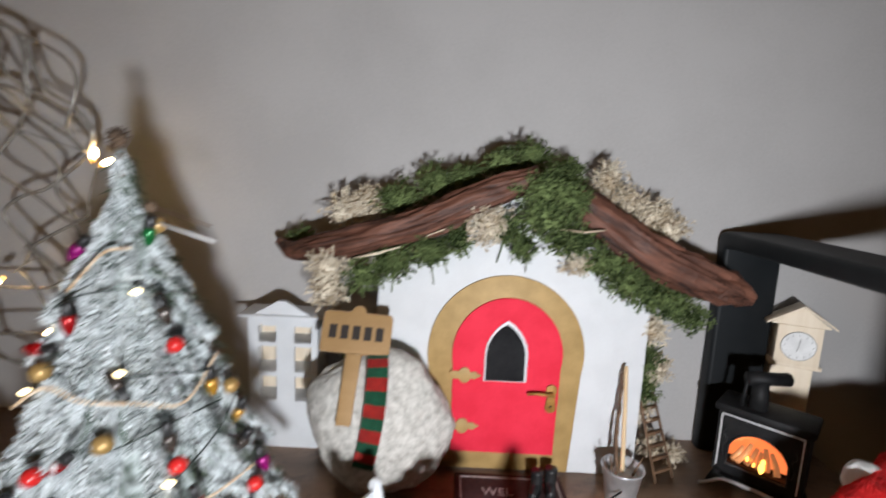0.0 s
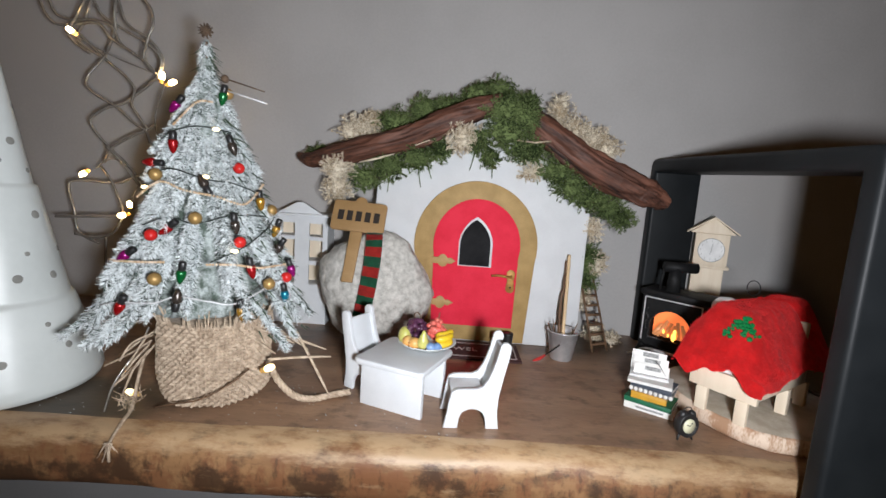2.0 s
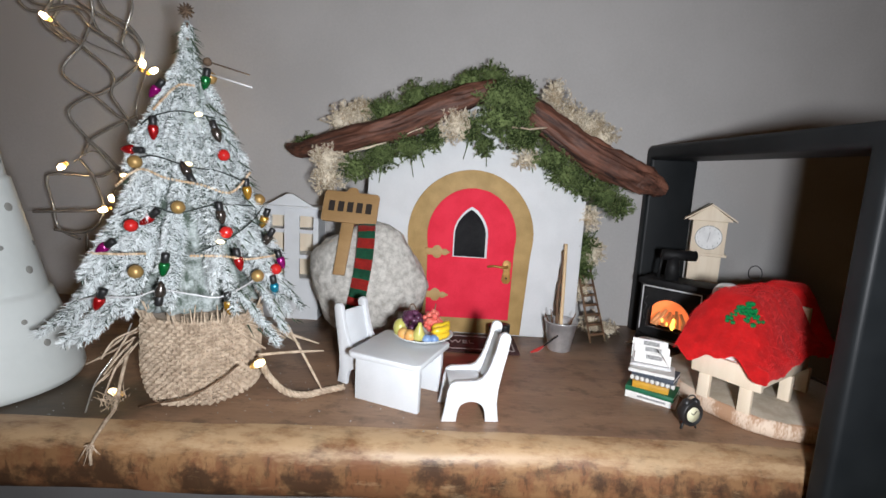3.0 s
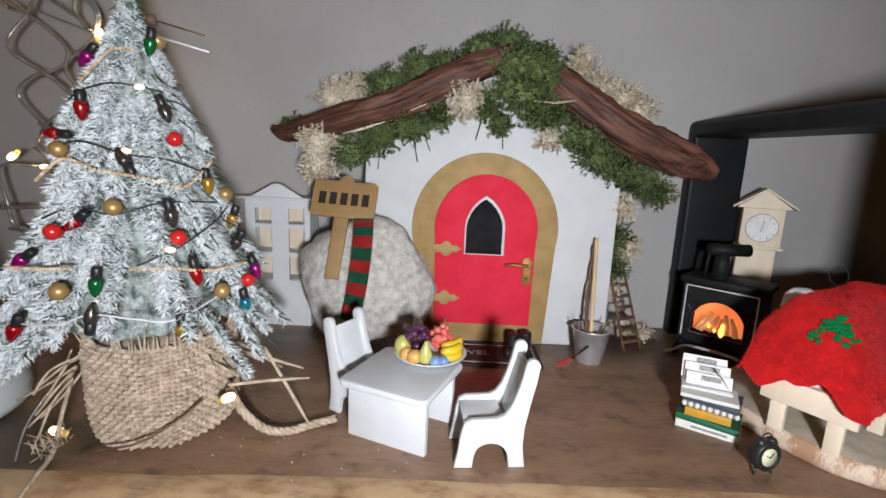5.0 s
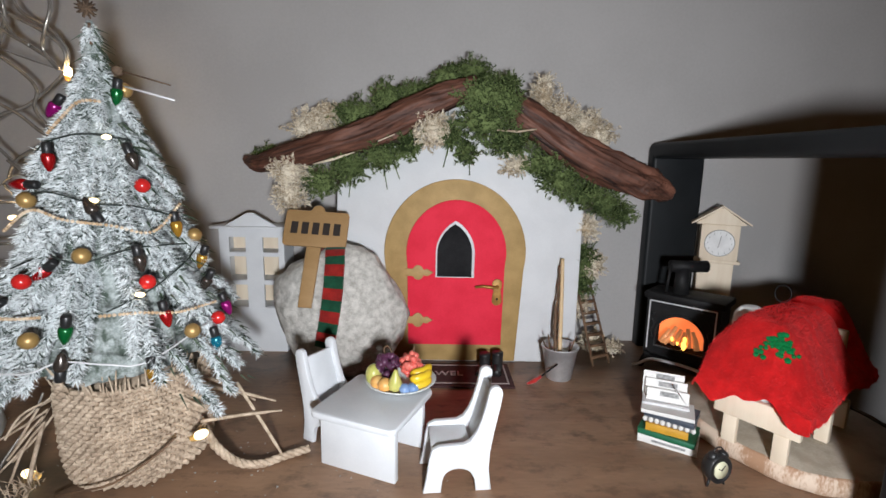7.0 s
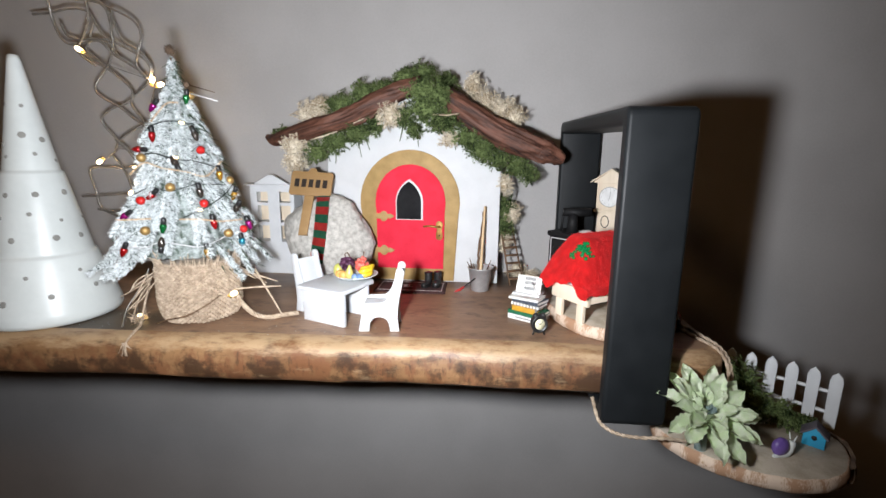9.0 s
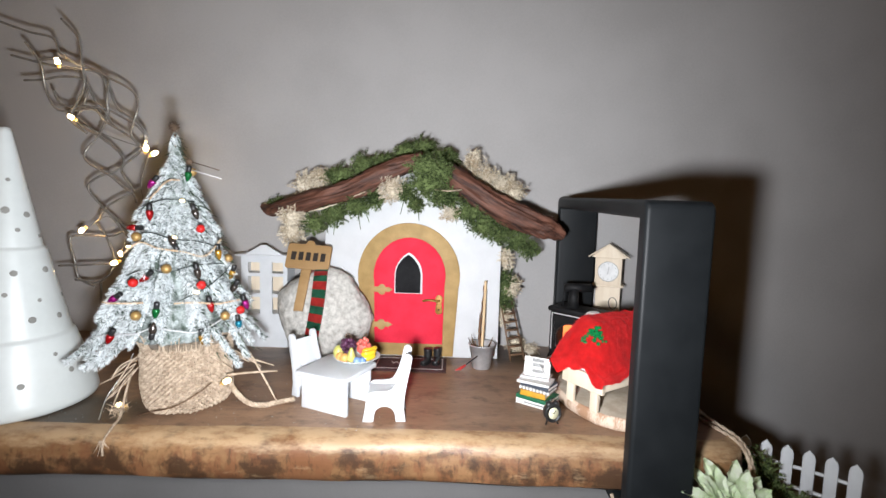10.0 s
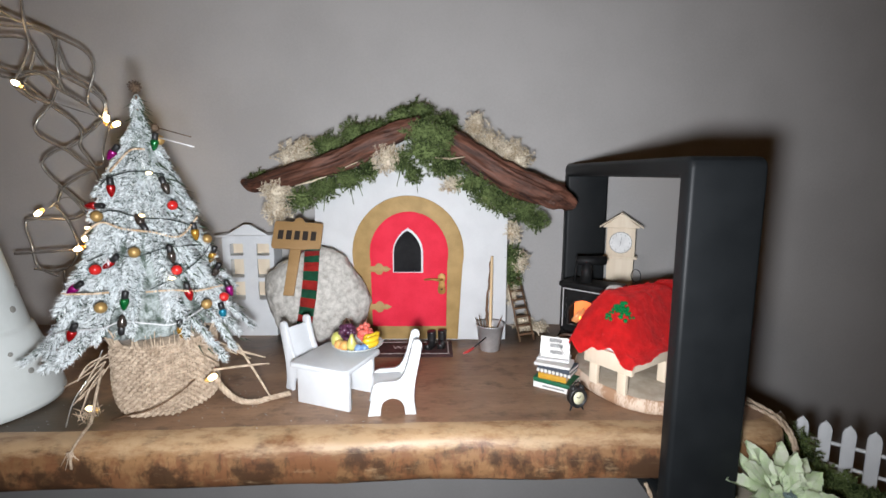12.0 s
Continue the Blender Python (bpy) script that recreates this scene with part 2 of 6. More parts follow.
CREAMDIAL = material("cream_dial", (0.68, 0.66, 0.46), (0.6, 0.58, 0.4), rough=0.5, bump=0)
SUCC = material("pale_succulent", (0.74, 0.86, 0.58), (0.90, 0.94, 0.80), 0.55, scale=130, bump=0.2, island=0.2)
SUCCTIP = material("blue_grey_heart", (0.25, 0.36, 0.36), (0.4, 0.5, 0.48), 0.6, scale=150, bump=0.2)
BLUEPAINT = material("blue_paint", (0.02, 0.33, 0.55), (0.03, 0.28, 0.48), 0.5, scale=90)
PURPLE = material("purple_glaze", (0.17, 0.10, 0.36), (0.12, 0.07, 0.27), 0.4, scale=120)
SLATE = material("slate_roof_paint", (0.1, 0.09, 0.11), rough=0.6, scale=120)
FRUIT = {k: material(k + "_fruit", a, b, 0.3, scale=160, bump=0.05, lo=0.3, hi=0.7) for k, a, b in (
    ("grape", (0.035, 0.012, 0.03), (0.10, 0.03, 0.07)), ("berry", (0.60, 0.07, 0.055), (0.72, 0.22, 0.17)), ("banana", (0.72, 0.5, 0.02), (0.66, 0.42, 0.03)),
    ("pear", (0.42, 0.44, 0.1), (0.55, 0.46, 0.16)), ("orange", (0.7, 0.3, 0.08), (0.62, 0.42, 0.14)), ("plum", (0.12, 0.22, 0.42), (0.2, 0.3, 0.5)))}
BAUBLE = {k: material(k + "_bulb_glass", c, tuple(q * 0.8 for q in c), 0.27, metal=0.5, scale=90, bump=0, spec=1.0) for k, c in (
    ("red", (0.46, 0.008, 0.010)), ("gold", (0.50, 0.26, 0.03)), ("green", (0.005, 0.17, 0.04)), ("blue", (0.01, 0.24, 0.36)), ("magenta", (0.36, 0.006, 0.19)), ("clear", (0.07, 0.055, 0.045)))}
REDBALL = material("red_bead", (0.55, 0.02, 0.018), rough=0.22, bump=0.05)
GOLDBALL = material("matt_gold_bead", (0.42, 0.27, 0.1), (0.34, 0.21, 0.07), 0.4, metal=0.4)
GARLAND = material("gold_beads", (0.84, 0.68, 0.50), (0.58, 0.40, 0.24), 0.3, metal=0.2, scale=300, bump=0, island=0.5)
LED = glow("warm_led", (1.0, 0.72, 0.36), 32.0)
LEDTREE = glow("tree_led", (1.0, 0.80, 0.45), 3.5)
FIRE = glow("fire_glow", (1.0, 0.24, 0.07), 0.95)
FLAME = glow("flame_core", (1.0, 0.5, 0.09), 3.5)
LOGM = glow("fire_logs", (1.0, 0.42, 0.17), 0.22)


# ---- mesh helpers ----
def part(name, bm, mat, parent=None, label="", m=None, sharp=38):
    """Links a bmesh as one mesh object under a thing or a part."""
    me = bpy.data.meshes.new(name)
    for e in bm.edges:
        if len(e.link_faces) == 2 and e.calc_face_angle(0) > radians(sharp):
            e.smooth = False
    for f in bm.faces:
        f.smooth = True
    bm.to_mesh(me)
    bm.free()
    for one in mat if isinstance(mat, (list, tuple)) else [mat]:
        me.materials.append(one)
    ob = new(name, me)
    if m is not None:
        ob.matrix_world = m
    if parent is not None:
        ob.parent = parent
    return tagged(ob, label)


def cloud(name, verts, faces, mat, parent=None, label=""):
    """A mesh from computed arrays."""
    me = bpy.data.meshes.new(name)
    me.from_pydata([tuple(v) for v in verts], [], [tuple(int(i) for i in f) for f in faces])
    me.materials.append(mat)
    ob = new(name, me)
    ob.parent = parent
    return tagged(ob, label)


def thing(name, m, label, category, group="", kind=""):
    ob = new(name)
    ob.empty_display_size = 0.01
    ob.matrix_world = m
    return tagged(ob, label, category, group, kind)


def box(bm, c, s, bev=0.0, m=None, seg=2):
    t = (m or Matrix()) @ Matrix.Translation(c) @ Matrix.Diagonal((*s, 1))
    vs = bmesh.ops.create_cube(bm, size=1, matrix=t)["verts"]
    if bev:
        es = list({e for v in vs for e in v.link_edges})
        bmesh.ops.bevel(bm, geom=es, offset=bev, segments=seg, affect="EDGES", profile=0.5)
    return bm


def tube(bm, pts, r, seg=7, cap=True):
    pts = [Vector(p) for p in pts]
    rad = r if isinstance(r, (list, tuple)) else [r] * len(pts)
    rings, side = [], None
    for i, p in enumerate(pts):
        d = (pts[min(i + 1, len(pts) - 1)] - pts[max(i - 1, 0)]).normalized()
        if side is None:
            side = d.cross(Vector((0.3, 0.2, 1) if abs(d.z) < 0.9 else (1, 0, 0))).normalized()
        side = (side - d * side.dot(d)).normalized()
        up = d.cross(side)
        rings.append([bm.verts.new(p + (side * math.cos(a) + up * math.sin(a)) * rad[i]) for a in (2 * math.pi * k / seg for k in range(seg))])
    for a, b in zip(rings, rings[1:]):
        for k in range(seg):
            bm.faces.new((a[k], a[(k + 1) % seg], b[(k + 1) % seg], b[k]))
    if cap:
        bm.faces.new(rings[0][::-1]), bm.faces.new(rings[-1])
    return bm


def lathe(bm, prof, seg=24, m=None):
    m = m or Matrix()
    rings = [[bm.verts.new(m @ Vector((max(r, 1e-5) * math.cos(2 * math.pi * k / seg), max(r, 1e-5) * math.sin(2 * math.pi * k / seg), z))) for k in range(seg)] for r, z in prof]
    for a, b in zip(rings, rings[1:]):
        for k in range(seg):
            bm.faces.new((a[k], a[(k + 1) % seg], b[(k + 1) % seg], b[k]))
    bm.faces.new(rings[0][::-1]), bm.faces.new(rings[-1])
    return bm


def ball(bm, c, r, sub=2, squash=(1, 1, 1), m=None):
    t = Matrix.Translation(c) @ (m or Matrix()) @ Matrix.Diagonal((r * squash[0], r * squash[1], r * squash[2], 1))
    return bmesh.ops.create_icosphere(bm, subdivisions=sub, radius=1, matrix=t)["verts"]


def slab(bm, outline, t, m=None, bev=0.0):
    """A flat outline in x and z, t thick along y."""
    m = m or Matrix()
    a = [bm.verts.new(m @ Vector((x, -t / 2, z))) for x, z in outline]
    b = [bm.verts.new(m @ Vector((x, t / 2, z))) for x, z in outline]
    fs = [bm.faces.new(a), bm.faces.new(b[::-1])]
    n = len(a)
    for k in range(n):
        bm.faces.new((a[k], b[k], b[(k + 1) % n], a[(k + 1) % n]))
    bmesh.ops.recalc_face_normals(bm, faces=bm.faces[:])
    if bev:
        es = [e for f in fs for e in f.edges]
        bmesh.ops.bevel(bm, geom=es, offset=bev, segments=2, affect="EDGES", profile=0.5)
    return bm


def arc(cx, cz, rx, rz, a0, a1, n=16):
    return [(cx + rx * math.cos(radians(a0 + (a1 - a0) * k / n)), cz + rz * math.sin(radians(a0 + (a1 - a0) * k / n))) for k in range(n + 1)]


def smooth_line(pts, n=8):
    """Points along a soft curve through the given ones."""
    pts = [Vector(p) for p in pts]
    out = []
    for i in range(len(pts) - 1):
        p0, p1, p2, p3 = pts[max(i - 1, 0)], pts[i], pts[i + 1], pts[min(i + 2, len(pts) - 1)]
        for k in range(n):
            t = k / n
            out.append(0.5 * ((2 * p1) + (p2 - p0) * t + (2 * p0 - 5 * p1 + 4 * p2 - p3) * t * t + (3 * p1 - p0 - 3 * p2 + p3) * t ** 3))
    return out + [pts[-1]]


def slivers(P, D, L, W):
    """Thin three-sided spikes: roots, directions, lengths, widths."""
    D = D / np.linalg.norm(D, axis=1, keepdims=True)
    ref = np.where(np.abs(D[:, 2:3]) < 0.9, np.array([[0, 0, 1.0]]), np.array([[1.0, 0, 0]]))
    U = np.cross(D, ref)
    U /= np.linalg.norm(U, axis=1, keepdims=True)
    V = np.cross(D, U)
    vs = [P + W[:, None] * (math.cos(a) * U + math.sin(a) * V) for a in (0, 2.0944, 4.18879)]
    vs.append(P + D * L[:, None])
    V4 = np.stack(vs, 1).reshape(-1, 3)
    base = np.arange(len(P))[:, None] * 4
    F = np.concatenate([base + np.array([[0, 1, 3]]), base + np.array([[1, 2, 3]]), base + np.array([[2, 0, 3]])])
    return V4, F


# ---- room ----
def wall(name, lo, hi, mat):
    bm = box(bmesh.new(), [(a + b) / 2 for a, b in zip(lo, hi)], [b - a for a, b in zip(lo, hi)])
    return tagged(part(name, bm, mat), "plain grey painted room wall" if name[:4] == "wall" else "plain room surface", name.split("_")[0], kind="structure")


X0, X1, Y0, Y1, Z0, Z1 = -2.0, 2.2, -2.6, 0.402, -1.25, 1.3
wall("wall_back", (X0, Y1, Z0), (X1, Y1 + 0.1, Z1), WALL)
wall("wall_front", (X0, Y0 - 0.1, Z0), (X1, Y0, Z1), WALL)
wall("wall_left", (X0 - 0.1, Y0 - 0.1, Z0), (X0, Y1 + 0.1, Z1), WALL)
wall("wall_right", (X1, Y0 - 0.1, Z0), (X1 + 0.1, Y1 + 0.1, Z1), WALL)
wall("floor", (X0 - 0.1, Y0 - 0.1, Z0 - 0.1), (X1 + 0.1, Y1 + 0.1, Z0), FLOORWOOD)
wall("ceiling", (X0 - 0.1, Y0 - 0.1, Z1), (X1 + 0.1, Y1 + 0.1, Z1 + 0.1), CEIL)


# ---- shelf and bracket ----
def build_shelf():
    shelf = thing("wooden_shelf", pose(0, 0, 0), "thick brown reclaimed wood shelf with a worn golden front edge", "shelf")
    prof = [(0.4015, 0.0), (0.30, 0.0), (0.22, 0.0), (0.166, 0.0), (0.157, -0.0006), (0.151, -0.003), (0.148, -0.0065), (0.1465, -0.012), (0.1462, -0.019), (0.1463, -0.027), (0.148, -0.033), (0.152, -0.0365), (0.16, -0.0375), (0.4015, -0.0375)]
    x0, x1, n = -0.95, 0.338, 150
    bm = bmesh.new()
    rows = []
    for i in range(n + 1):
        x = x0 + (x1 - x0) * i / n
        ring = []
        for j, (y, z) in enumerate(prof):
            k = 1.0 if 3 <= j <= 12 else 0.0
            w = noise.noise((x * 9, j * 0.25, 1)) * 0.0028 + noise.noise((x * 34, j * 0.6, 5)) * 0.0012
            end = 0.012 * max(0, (x - 0.318) / 0.02) ** 2 * k - 0.015 * min(1.4, max(0, (0.1 - x) / 0.35)) * k
            ring.append(bm.verts.new((x, y + w * k + end, z + noise.noise((x * 22, j * 0.5, 8)) * 0.0012 * (1 if 4 <= j <= 12 else 0))))
        rows.append(ring)
    edge = bmesh.new()
    np_ = len(prof)
    twin = [[edge.verts.new(v.co) if 3 <= j <= 13 else None for j, v in enumerate(r)] for r in rows]
    for i in range(n):
        for j in range(np_):
            q = (j + 1) % np_
            if 3 <= j <= 12:
                edge.faces.new((twin[i][j], twin[i][q], twin[i + 1][q], twin[i + 1][j]))
            else:
                bm.faces.new((rows[i][j], rows[i][q], rows[i + 1][q], rows[i + 1][j]))
    bm.faces.new(rows[0][::-1]), bm.faces.new(rows[-1])
    bmesh.ops.recalc_face_normals(edge, faces=edge.faces[:])
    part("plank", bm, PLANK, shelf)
    part("worn_edge", edge, EDGE, shelf, "worn golden brown edge with dark stains")
    return shelf


build_shelf()


def build_bracket():
    br = thing("shelf_bracket", pose(0.2600, 0, 0), "matt black flat steel loop bracket holding the wooden shelf", "bracket")
    y0, y1, z0, z1, t, w = 0.1262, 0.4005, -0.0515, 0.1965, 0.0135, 0.0484

    def loop(a, b, c, d, r):
        out = []
        for cy, cz, s in ((b - r, d - r, 0), (a + r, d - r, 90), (a + r, c + r, 180), (b - r, c + r, 270)):
            out += arc(cy, cz, r, r, s, s + 90, 5)
        return out

    outer, inner = loop(y0, y1, z0, z1, 0.007), loop(y0 + t, y1 - t, z0 + t, z1 - t, 0.0015)
    n, r = len(outer), 0.0032

    def lower(y, z):
        return z - 0.0065 * (y1 - y) / (y1 - y0) if z > 0.1 else z

    # rounded strip profile: across the thickness (0 outer, 1 inner) and the width
    prof = []
    for cx, cu, a0 in ((w / 2 - r, r / t, 0), (-w / 2 + r, r / t, 90), (-w / 2 + r, 1 - r / t, 180), (w / 2 - r, 1 - r / t, 270)):
        for k in range(5):
            a = radians(a0 + 22.5 * k)
            prof.append((cx + r * math.cos(a), cu - (r / t) * math.sin(a)))
    for name, first in (("top_bar", 3), ("front_post", 9), ("bottom_bar", 15), ("back_post", 21)):
        bm = bmesh.new()
        rings = []
        for k in range(first, first + 7):
            (ya, za), (yb, zb) = outer[k % n], inner[k % n]
            rings.append([bm.verts.new((x, ya + (yb - ya) * u, lower(ya + (yb - ya) * u, za + (zb - za) * u))) for x, u in prof])
        for a, b in zip(rings, rings[1:]):
            for k in range(len(prof)):
                bm.faces.new((a[k], a[(k + 1) % len(prof)], b[(k + 1) % len(prof)], b[k]))
        bm.faces.new(rings[0][::-1]), bm.faces.new(rings[-1])
        bmesh.ops.recalc_face_normals(bm, faces=bm.faces[:])
        part(name, bm, STEEL_BLACK, br)


build_bracket()


# ---- moss ----
def moss_clump(parent, c, r, mat, rng, name="moss_clump"):
    """A tuft of forking threads, uneven in outline, round a small lumpy heart."""
    C, R = np.array(c), np.array(r)
    n = int(80 + 0.8e6 * r[0] * r[2])
    d = rng.normal(size=(n, 3))
    d /= np.linalg.norm(d, axis=1, keepdims=True)
    # lobes: the tuft reaches further along a few directions
    lobes = rng.normal(size=(7, 3))
    lobes /= np.linalg.norm(lobes, axis=1, keepdims=True)
    reach = 0.74 + 0.42 * np.clip((d @ lobes.T).max(1) - 0.55, 0, 1) / 0.45
    root = C + d * R * (reach * rng.uniform(0.35, 0.95, n))[:, None]
    way = d / R * min(r) + rng.normal(size=(n, 3)) * 0.5
    way /= np.linalg.norm(way, axis=1, keepdims=True)
    size = rng.uniform(0.0026, 0.0056, n)
    vs, fs, off = [], [], 0

    def grow(p, w, l, thick):
        nonlocal off
        V, F = slivers(p, w, l, thick)
        vs.append(V), fs.append(F + off)
        off += len(V)

    grow(root, way, size, rng.uniform(0.00035, 0.0006, n))
    for k in range(4):
        side = way + rng.normal(size=(n, 3)) * 0.85
        side /= np.linalg.norm(side, axis=1, keepdims=True)
        at = root + way * (size * rng.uniform(0.25, 0.95, n))[:, None]
        ln = size * rng.uniform(0.35, 0.6, n)
        grow(at, side, ln, rng.uniform(0.0003, 0.00055, n))
        for q in range(2):
            fork = side + rng.normal(size=(n, 3)) * 0.9
            grow(at + side * (ln * rng.uniform(0.4, 0.9, n))[:, None], fork, ln * 0.6, rng.uniform(0.00025, 0.0005, n))
    bm = bmesh.new()
    ball(bm, (0, 0, 0), 1.0, 3)
    for v in bm.verts:
        q = v.co.copy()
        k = 0.48 + 0.25 * noise.noise(q * 2.2 + Vector(c) * 90) + 0.12 * noise.noise(q * 7 + Vector(c) * 50)
        v.co = Vector(c) + Vector((q.x * r[0], q.y * r[1], q.z * r[2])) * k
    bm.verts.index_update()
    vs.append(np.array([v.co[:] for v in bm.verts]))
    fs.append(np.array([[v.index for v in f.verts] for f in bm.faces]) + off)
    bm.free()
    return cloud(name, np.concatenate(vs), np.concatenate(fs), mat, parent)


# ---- fairy house ----
def log_piece(name, pts, rad, flat, seed, parent):
    """A gnarled branch whose grain runs along its own axis."""
    line = smooth_line(pts, 26)
    n = len(line)
    bm = bmesh.new()
    rs = [np.interp(i / (n - 1), np.linspace(0, 1, len(rad)), rad) for i in range(n)]
    tube(bm, line, [float(r) for r in rs], 64)
    axis = [Vector(p) for p in line]
    own = Matrix.LocRotScale(axis[0], (axis[-1] - axis[0]).to_track_quat("X", "Z"), None)
    back = own.inverted()
    for v in bm.verts:
        i = min(range(n), key=lambda k: (axis[k] - v.co).length_squared)
        d = v.co - axis[i]
        a = math.atan2(d.z, d.y)
        c, s = math.cos(a), math.sin(a)
        k = 1 + 0.24 * noise.noise((i * 0.08 + seed, c * 1.6, s * 1.6)) + 0.20 * noise.noise((i * 0.03 + seed, c * 5.5, s * 5.5)) + 0.13 * noise.noise((i * 0.045 + seed, c * 12, s * 12)) + 0.06 * noise.noise((i * 0.5, a * 3, seed))
        # a long shallow hollow along the upper front
        k -= 0.16 * max(0, 1 - abs(a - 2.2) / 0.5) * (0.5 + 0.5 * noise.noise((i * 0.05, seed, 3)))
        v.co = back @ (axis[i] + Vector((d.x, d.y * flat, d.z)) * k)
    return part(name, bm, BARK, parent, "rough reddish brown bark", m=own, sharp=60)


def build_house():
    h = thing("fairy_house", pose(0, 0, 0), "white fairy house with a red arched door, bark roof and moss", "miniature house")
    f = 0.3435
    wallpoly = [(-0.054, 0.0), (0.1605, 0.0), (0.1605, 0.152), (0.055, 0.224), (-0.047, 0.154)]
    part("wall", slab(bmesh.new(), wallpoly, 0.05, pose(0, f + 0.026, 0), 0.0008), FACADE, h)
    gx = 0.0525
    fr = [(gx + 0.0545, 0.0015)] + arc(gx, 0.098, 0.0605, 0.0625, -12, 192, 36) + [(gx - 0.0545, 0.0015)]
    part("door_frame", slab(bmesh.new(), fr, 0.0034, pose(0, f + 0.0004, 0), 0.0006), GOLD_PAINT, h, "gold painted arch")
    dx = 0.0535
    dr = [(dx + 0.0405, 0.017)] + arc(dx, 0.098, 0.0425, 0.0455, -12, 192, 32) + [(dx - 0.0405, 0.017)]
    door = part("door", slab(bmesh.new(), dr, 0.0026, pose(0, f - 0.0022, 0), 0.0005), RED_PAINT, h, "closed bright red door")

    def gothic(cx, z0, w, zs, zt):
        left = [(cx - w, z0), (cx - w, zs)] + [(cx - w * (1 - t ** 1.7), zs + (zt - zs) * (1 - (1 - t) ** 1.25)) for t in (0.2, 0.4, 0.6, 0.8)]
        right = [(2 * cx - x, z) for x, z in left][::-1]
        return left + [(cx, zt)] + right

    part("window_frame", slab(bmesh.new(), gothic(0.0525, 0.0775, 0.0165, 0.101, 0.1262), 0.0016, pose(0, f - 0.004, 0), 0.0004), WHITE_WOOD, door, "white painted window edging")
    part("pane", slab(bmesh.new(), gothic(0.0520, 0.0785, 0.0147, 0.1005, 0.1235), 0.0012, pose(0, f - 0.0049, 0)), DARK_PANE, door, "dark window pane")
    for z in (0.0815, 0.0395):
        low = [(0.0100, -0.0032), (0.0168, -0.0032)] + arc(0.0212, 0, 0.0050, 0.0063, 222, 318, 8) + [(0.0262, -0.0022)] + arc(0.0285, 0, 0.0032, 0.0031, 235, 320, 5)
        hg = [(x, z + q) for x, q in low] + [(0.0345, z)] + [(x, z - q) for x, q in low[::-1]]
        part("hinge", slab(bmesh.new(), hg, 0.0014, pose(0, f - 0.0043, 0), 0.0003), GOLD_PAINT, door, "gold painted strap hinge")
    hd = bmesh.new()
    slab(hd, arc(0.0890, 0.0725, 0.0043, 0.0043, 0, 180, 8) + [(0.0858, 0.066)] + arc(0.0890, 0.0578, 0.0043, 0.0043, 180, 360, 8) + [(0.0922, 0.066)], 0.0014, pose(0, f - 0.0043, 0), 0.0003)
    handle = part("handle", hd, BRASS, door, "brass door handle")
    lv = tube(bmesh.new(), [(0.0890, f - 0.005, 0.0700), (0.0888, f - 0.0085, 0.0702), (0.085, f - 0.0092, 0.0704), (0.077, f - 0.009, 0.0712), (0.070, f - 0.0088, 0.0704)], [0.0017, 0.0016, 0.0014, 0.0012, 0.0011], 8)
    part("lever", lv, BRASS, handle)
    ky = bmesh.new()
    ball(ky, (0.0890, f - 0.0051, 0.0592), 0.0011, 1)
    part("keyhole", ky, INK, handle)
    log_piece("roof_log", [(-0.133, 0.372, 0.174), (-0.11, 0.352, 0.171), (-0.07, 0.341, 0.181), (-0.02, 0.337, 0.196), (0.03, 0.336, 0.220), (0.068, 0.338, 0.234)], [0.0035, 0.0080, 0.0105, 0.0110, 0.0112, 0.008], 0.8, 1.0, h)
    log_piece("roof_log", [(0.092, 0.336, 0.223), (0.115, 0.333, 0.206), (0.15, 0.333, 0.183), (0.190, 0.335, 0.1665), (0.214, 0.338, 0.1585), (0.231, 0.341, 0.1515)], [0.009, 0.0135, 0.0135, 0.0135, 0.0125, 0.006], 0.8, 7.0, h)
    for pts in ([(-0.064, 0.3335, 0.1705), (-0.048, 0.3315, 0.1745), (-0.030, 0.331, 0.1805)], [(-0.012, 0.3305, 0.189), (0.002, 0.330, 0.195)]):
        part("bare_scar", tube(bmesh.new(), pts, [0.0005] + [0.0012] * (len(pts) - 2) + [0.0004], 6), PALEPINE, h, "pale bare wood where bark is gone")
    tw = bmesh.new()
    tube(tw, [(0.082, 0.322, 0.199), (0.098, 0.320, 0.198), (0.112, 0.319, 0.200)], [0.0006, 0.0009, 0.0007], 6)
    part("twig", tw, STRAW, h)
    rng = np.random.default_rng(5)
    # x, z, half width, half height, depth
    green_back = [(-0.036, 0.212, 0.021, 0.017, 0.364), (-0.008, 0.226, 0.021, 0.017, 0.364), (0.018, 0.231, 0.021, 0.014, 0.366), (0.044, 0.244, 0.021, 0.015, 0.366), (0.066, 0.25, 0.019, 0.011, 0.366), (0.093, 0.239, 0.017, 0.013, 0.364), (-0.115, 0.178, 0.012, 0.009, 0.375)]
    cream_back = [(-0.075, 0.203, 0.021, 0.015, 0.366), (-0.06, 0.212, 0.014, 0.012, 0.364), (0.126, 0.235, 0.013, 0.016, 0.364), (0.143, 0.217, 0.016, 0.012, 0.362), (0.163, 0.209, 0.02, 0.014, 0.362), (0.174, 0.2, 0.015, 0.012, 0.36)]
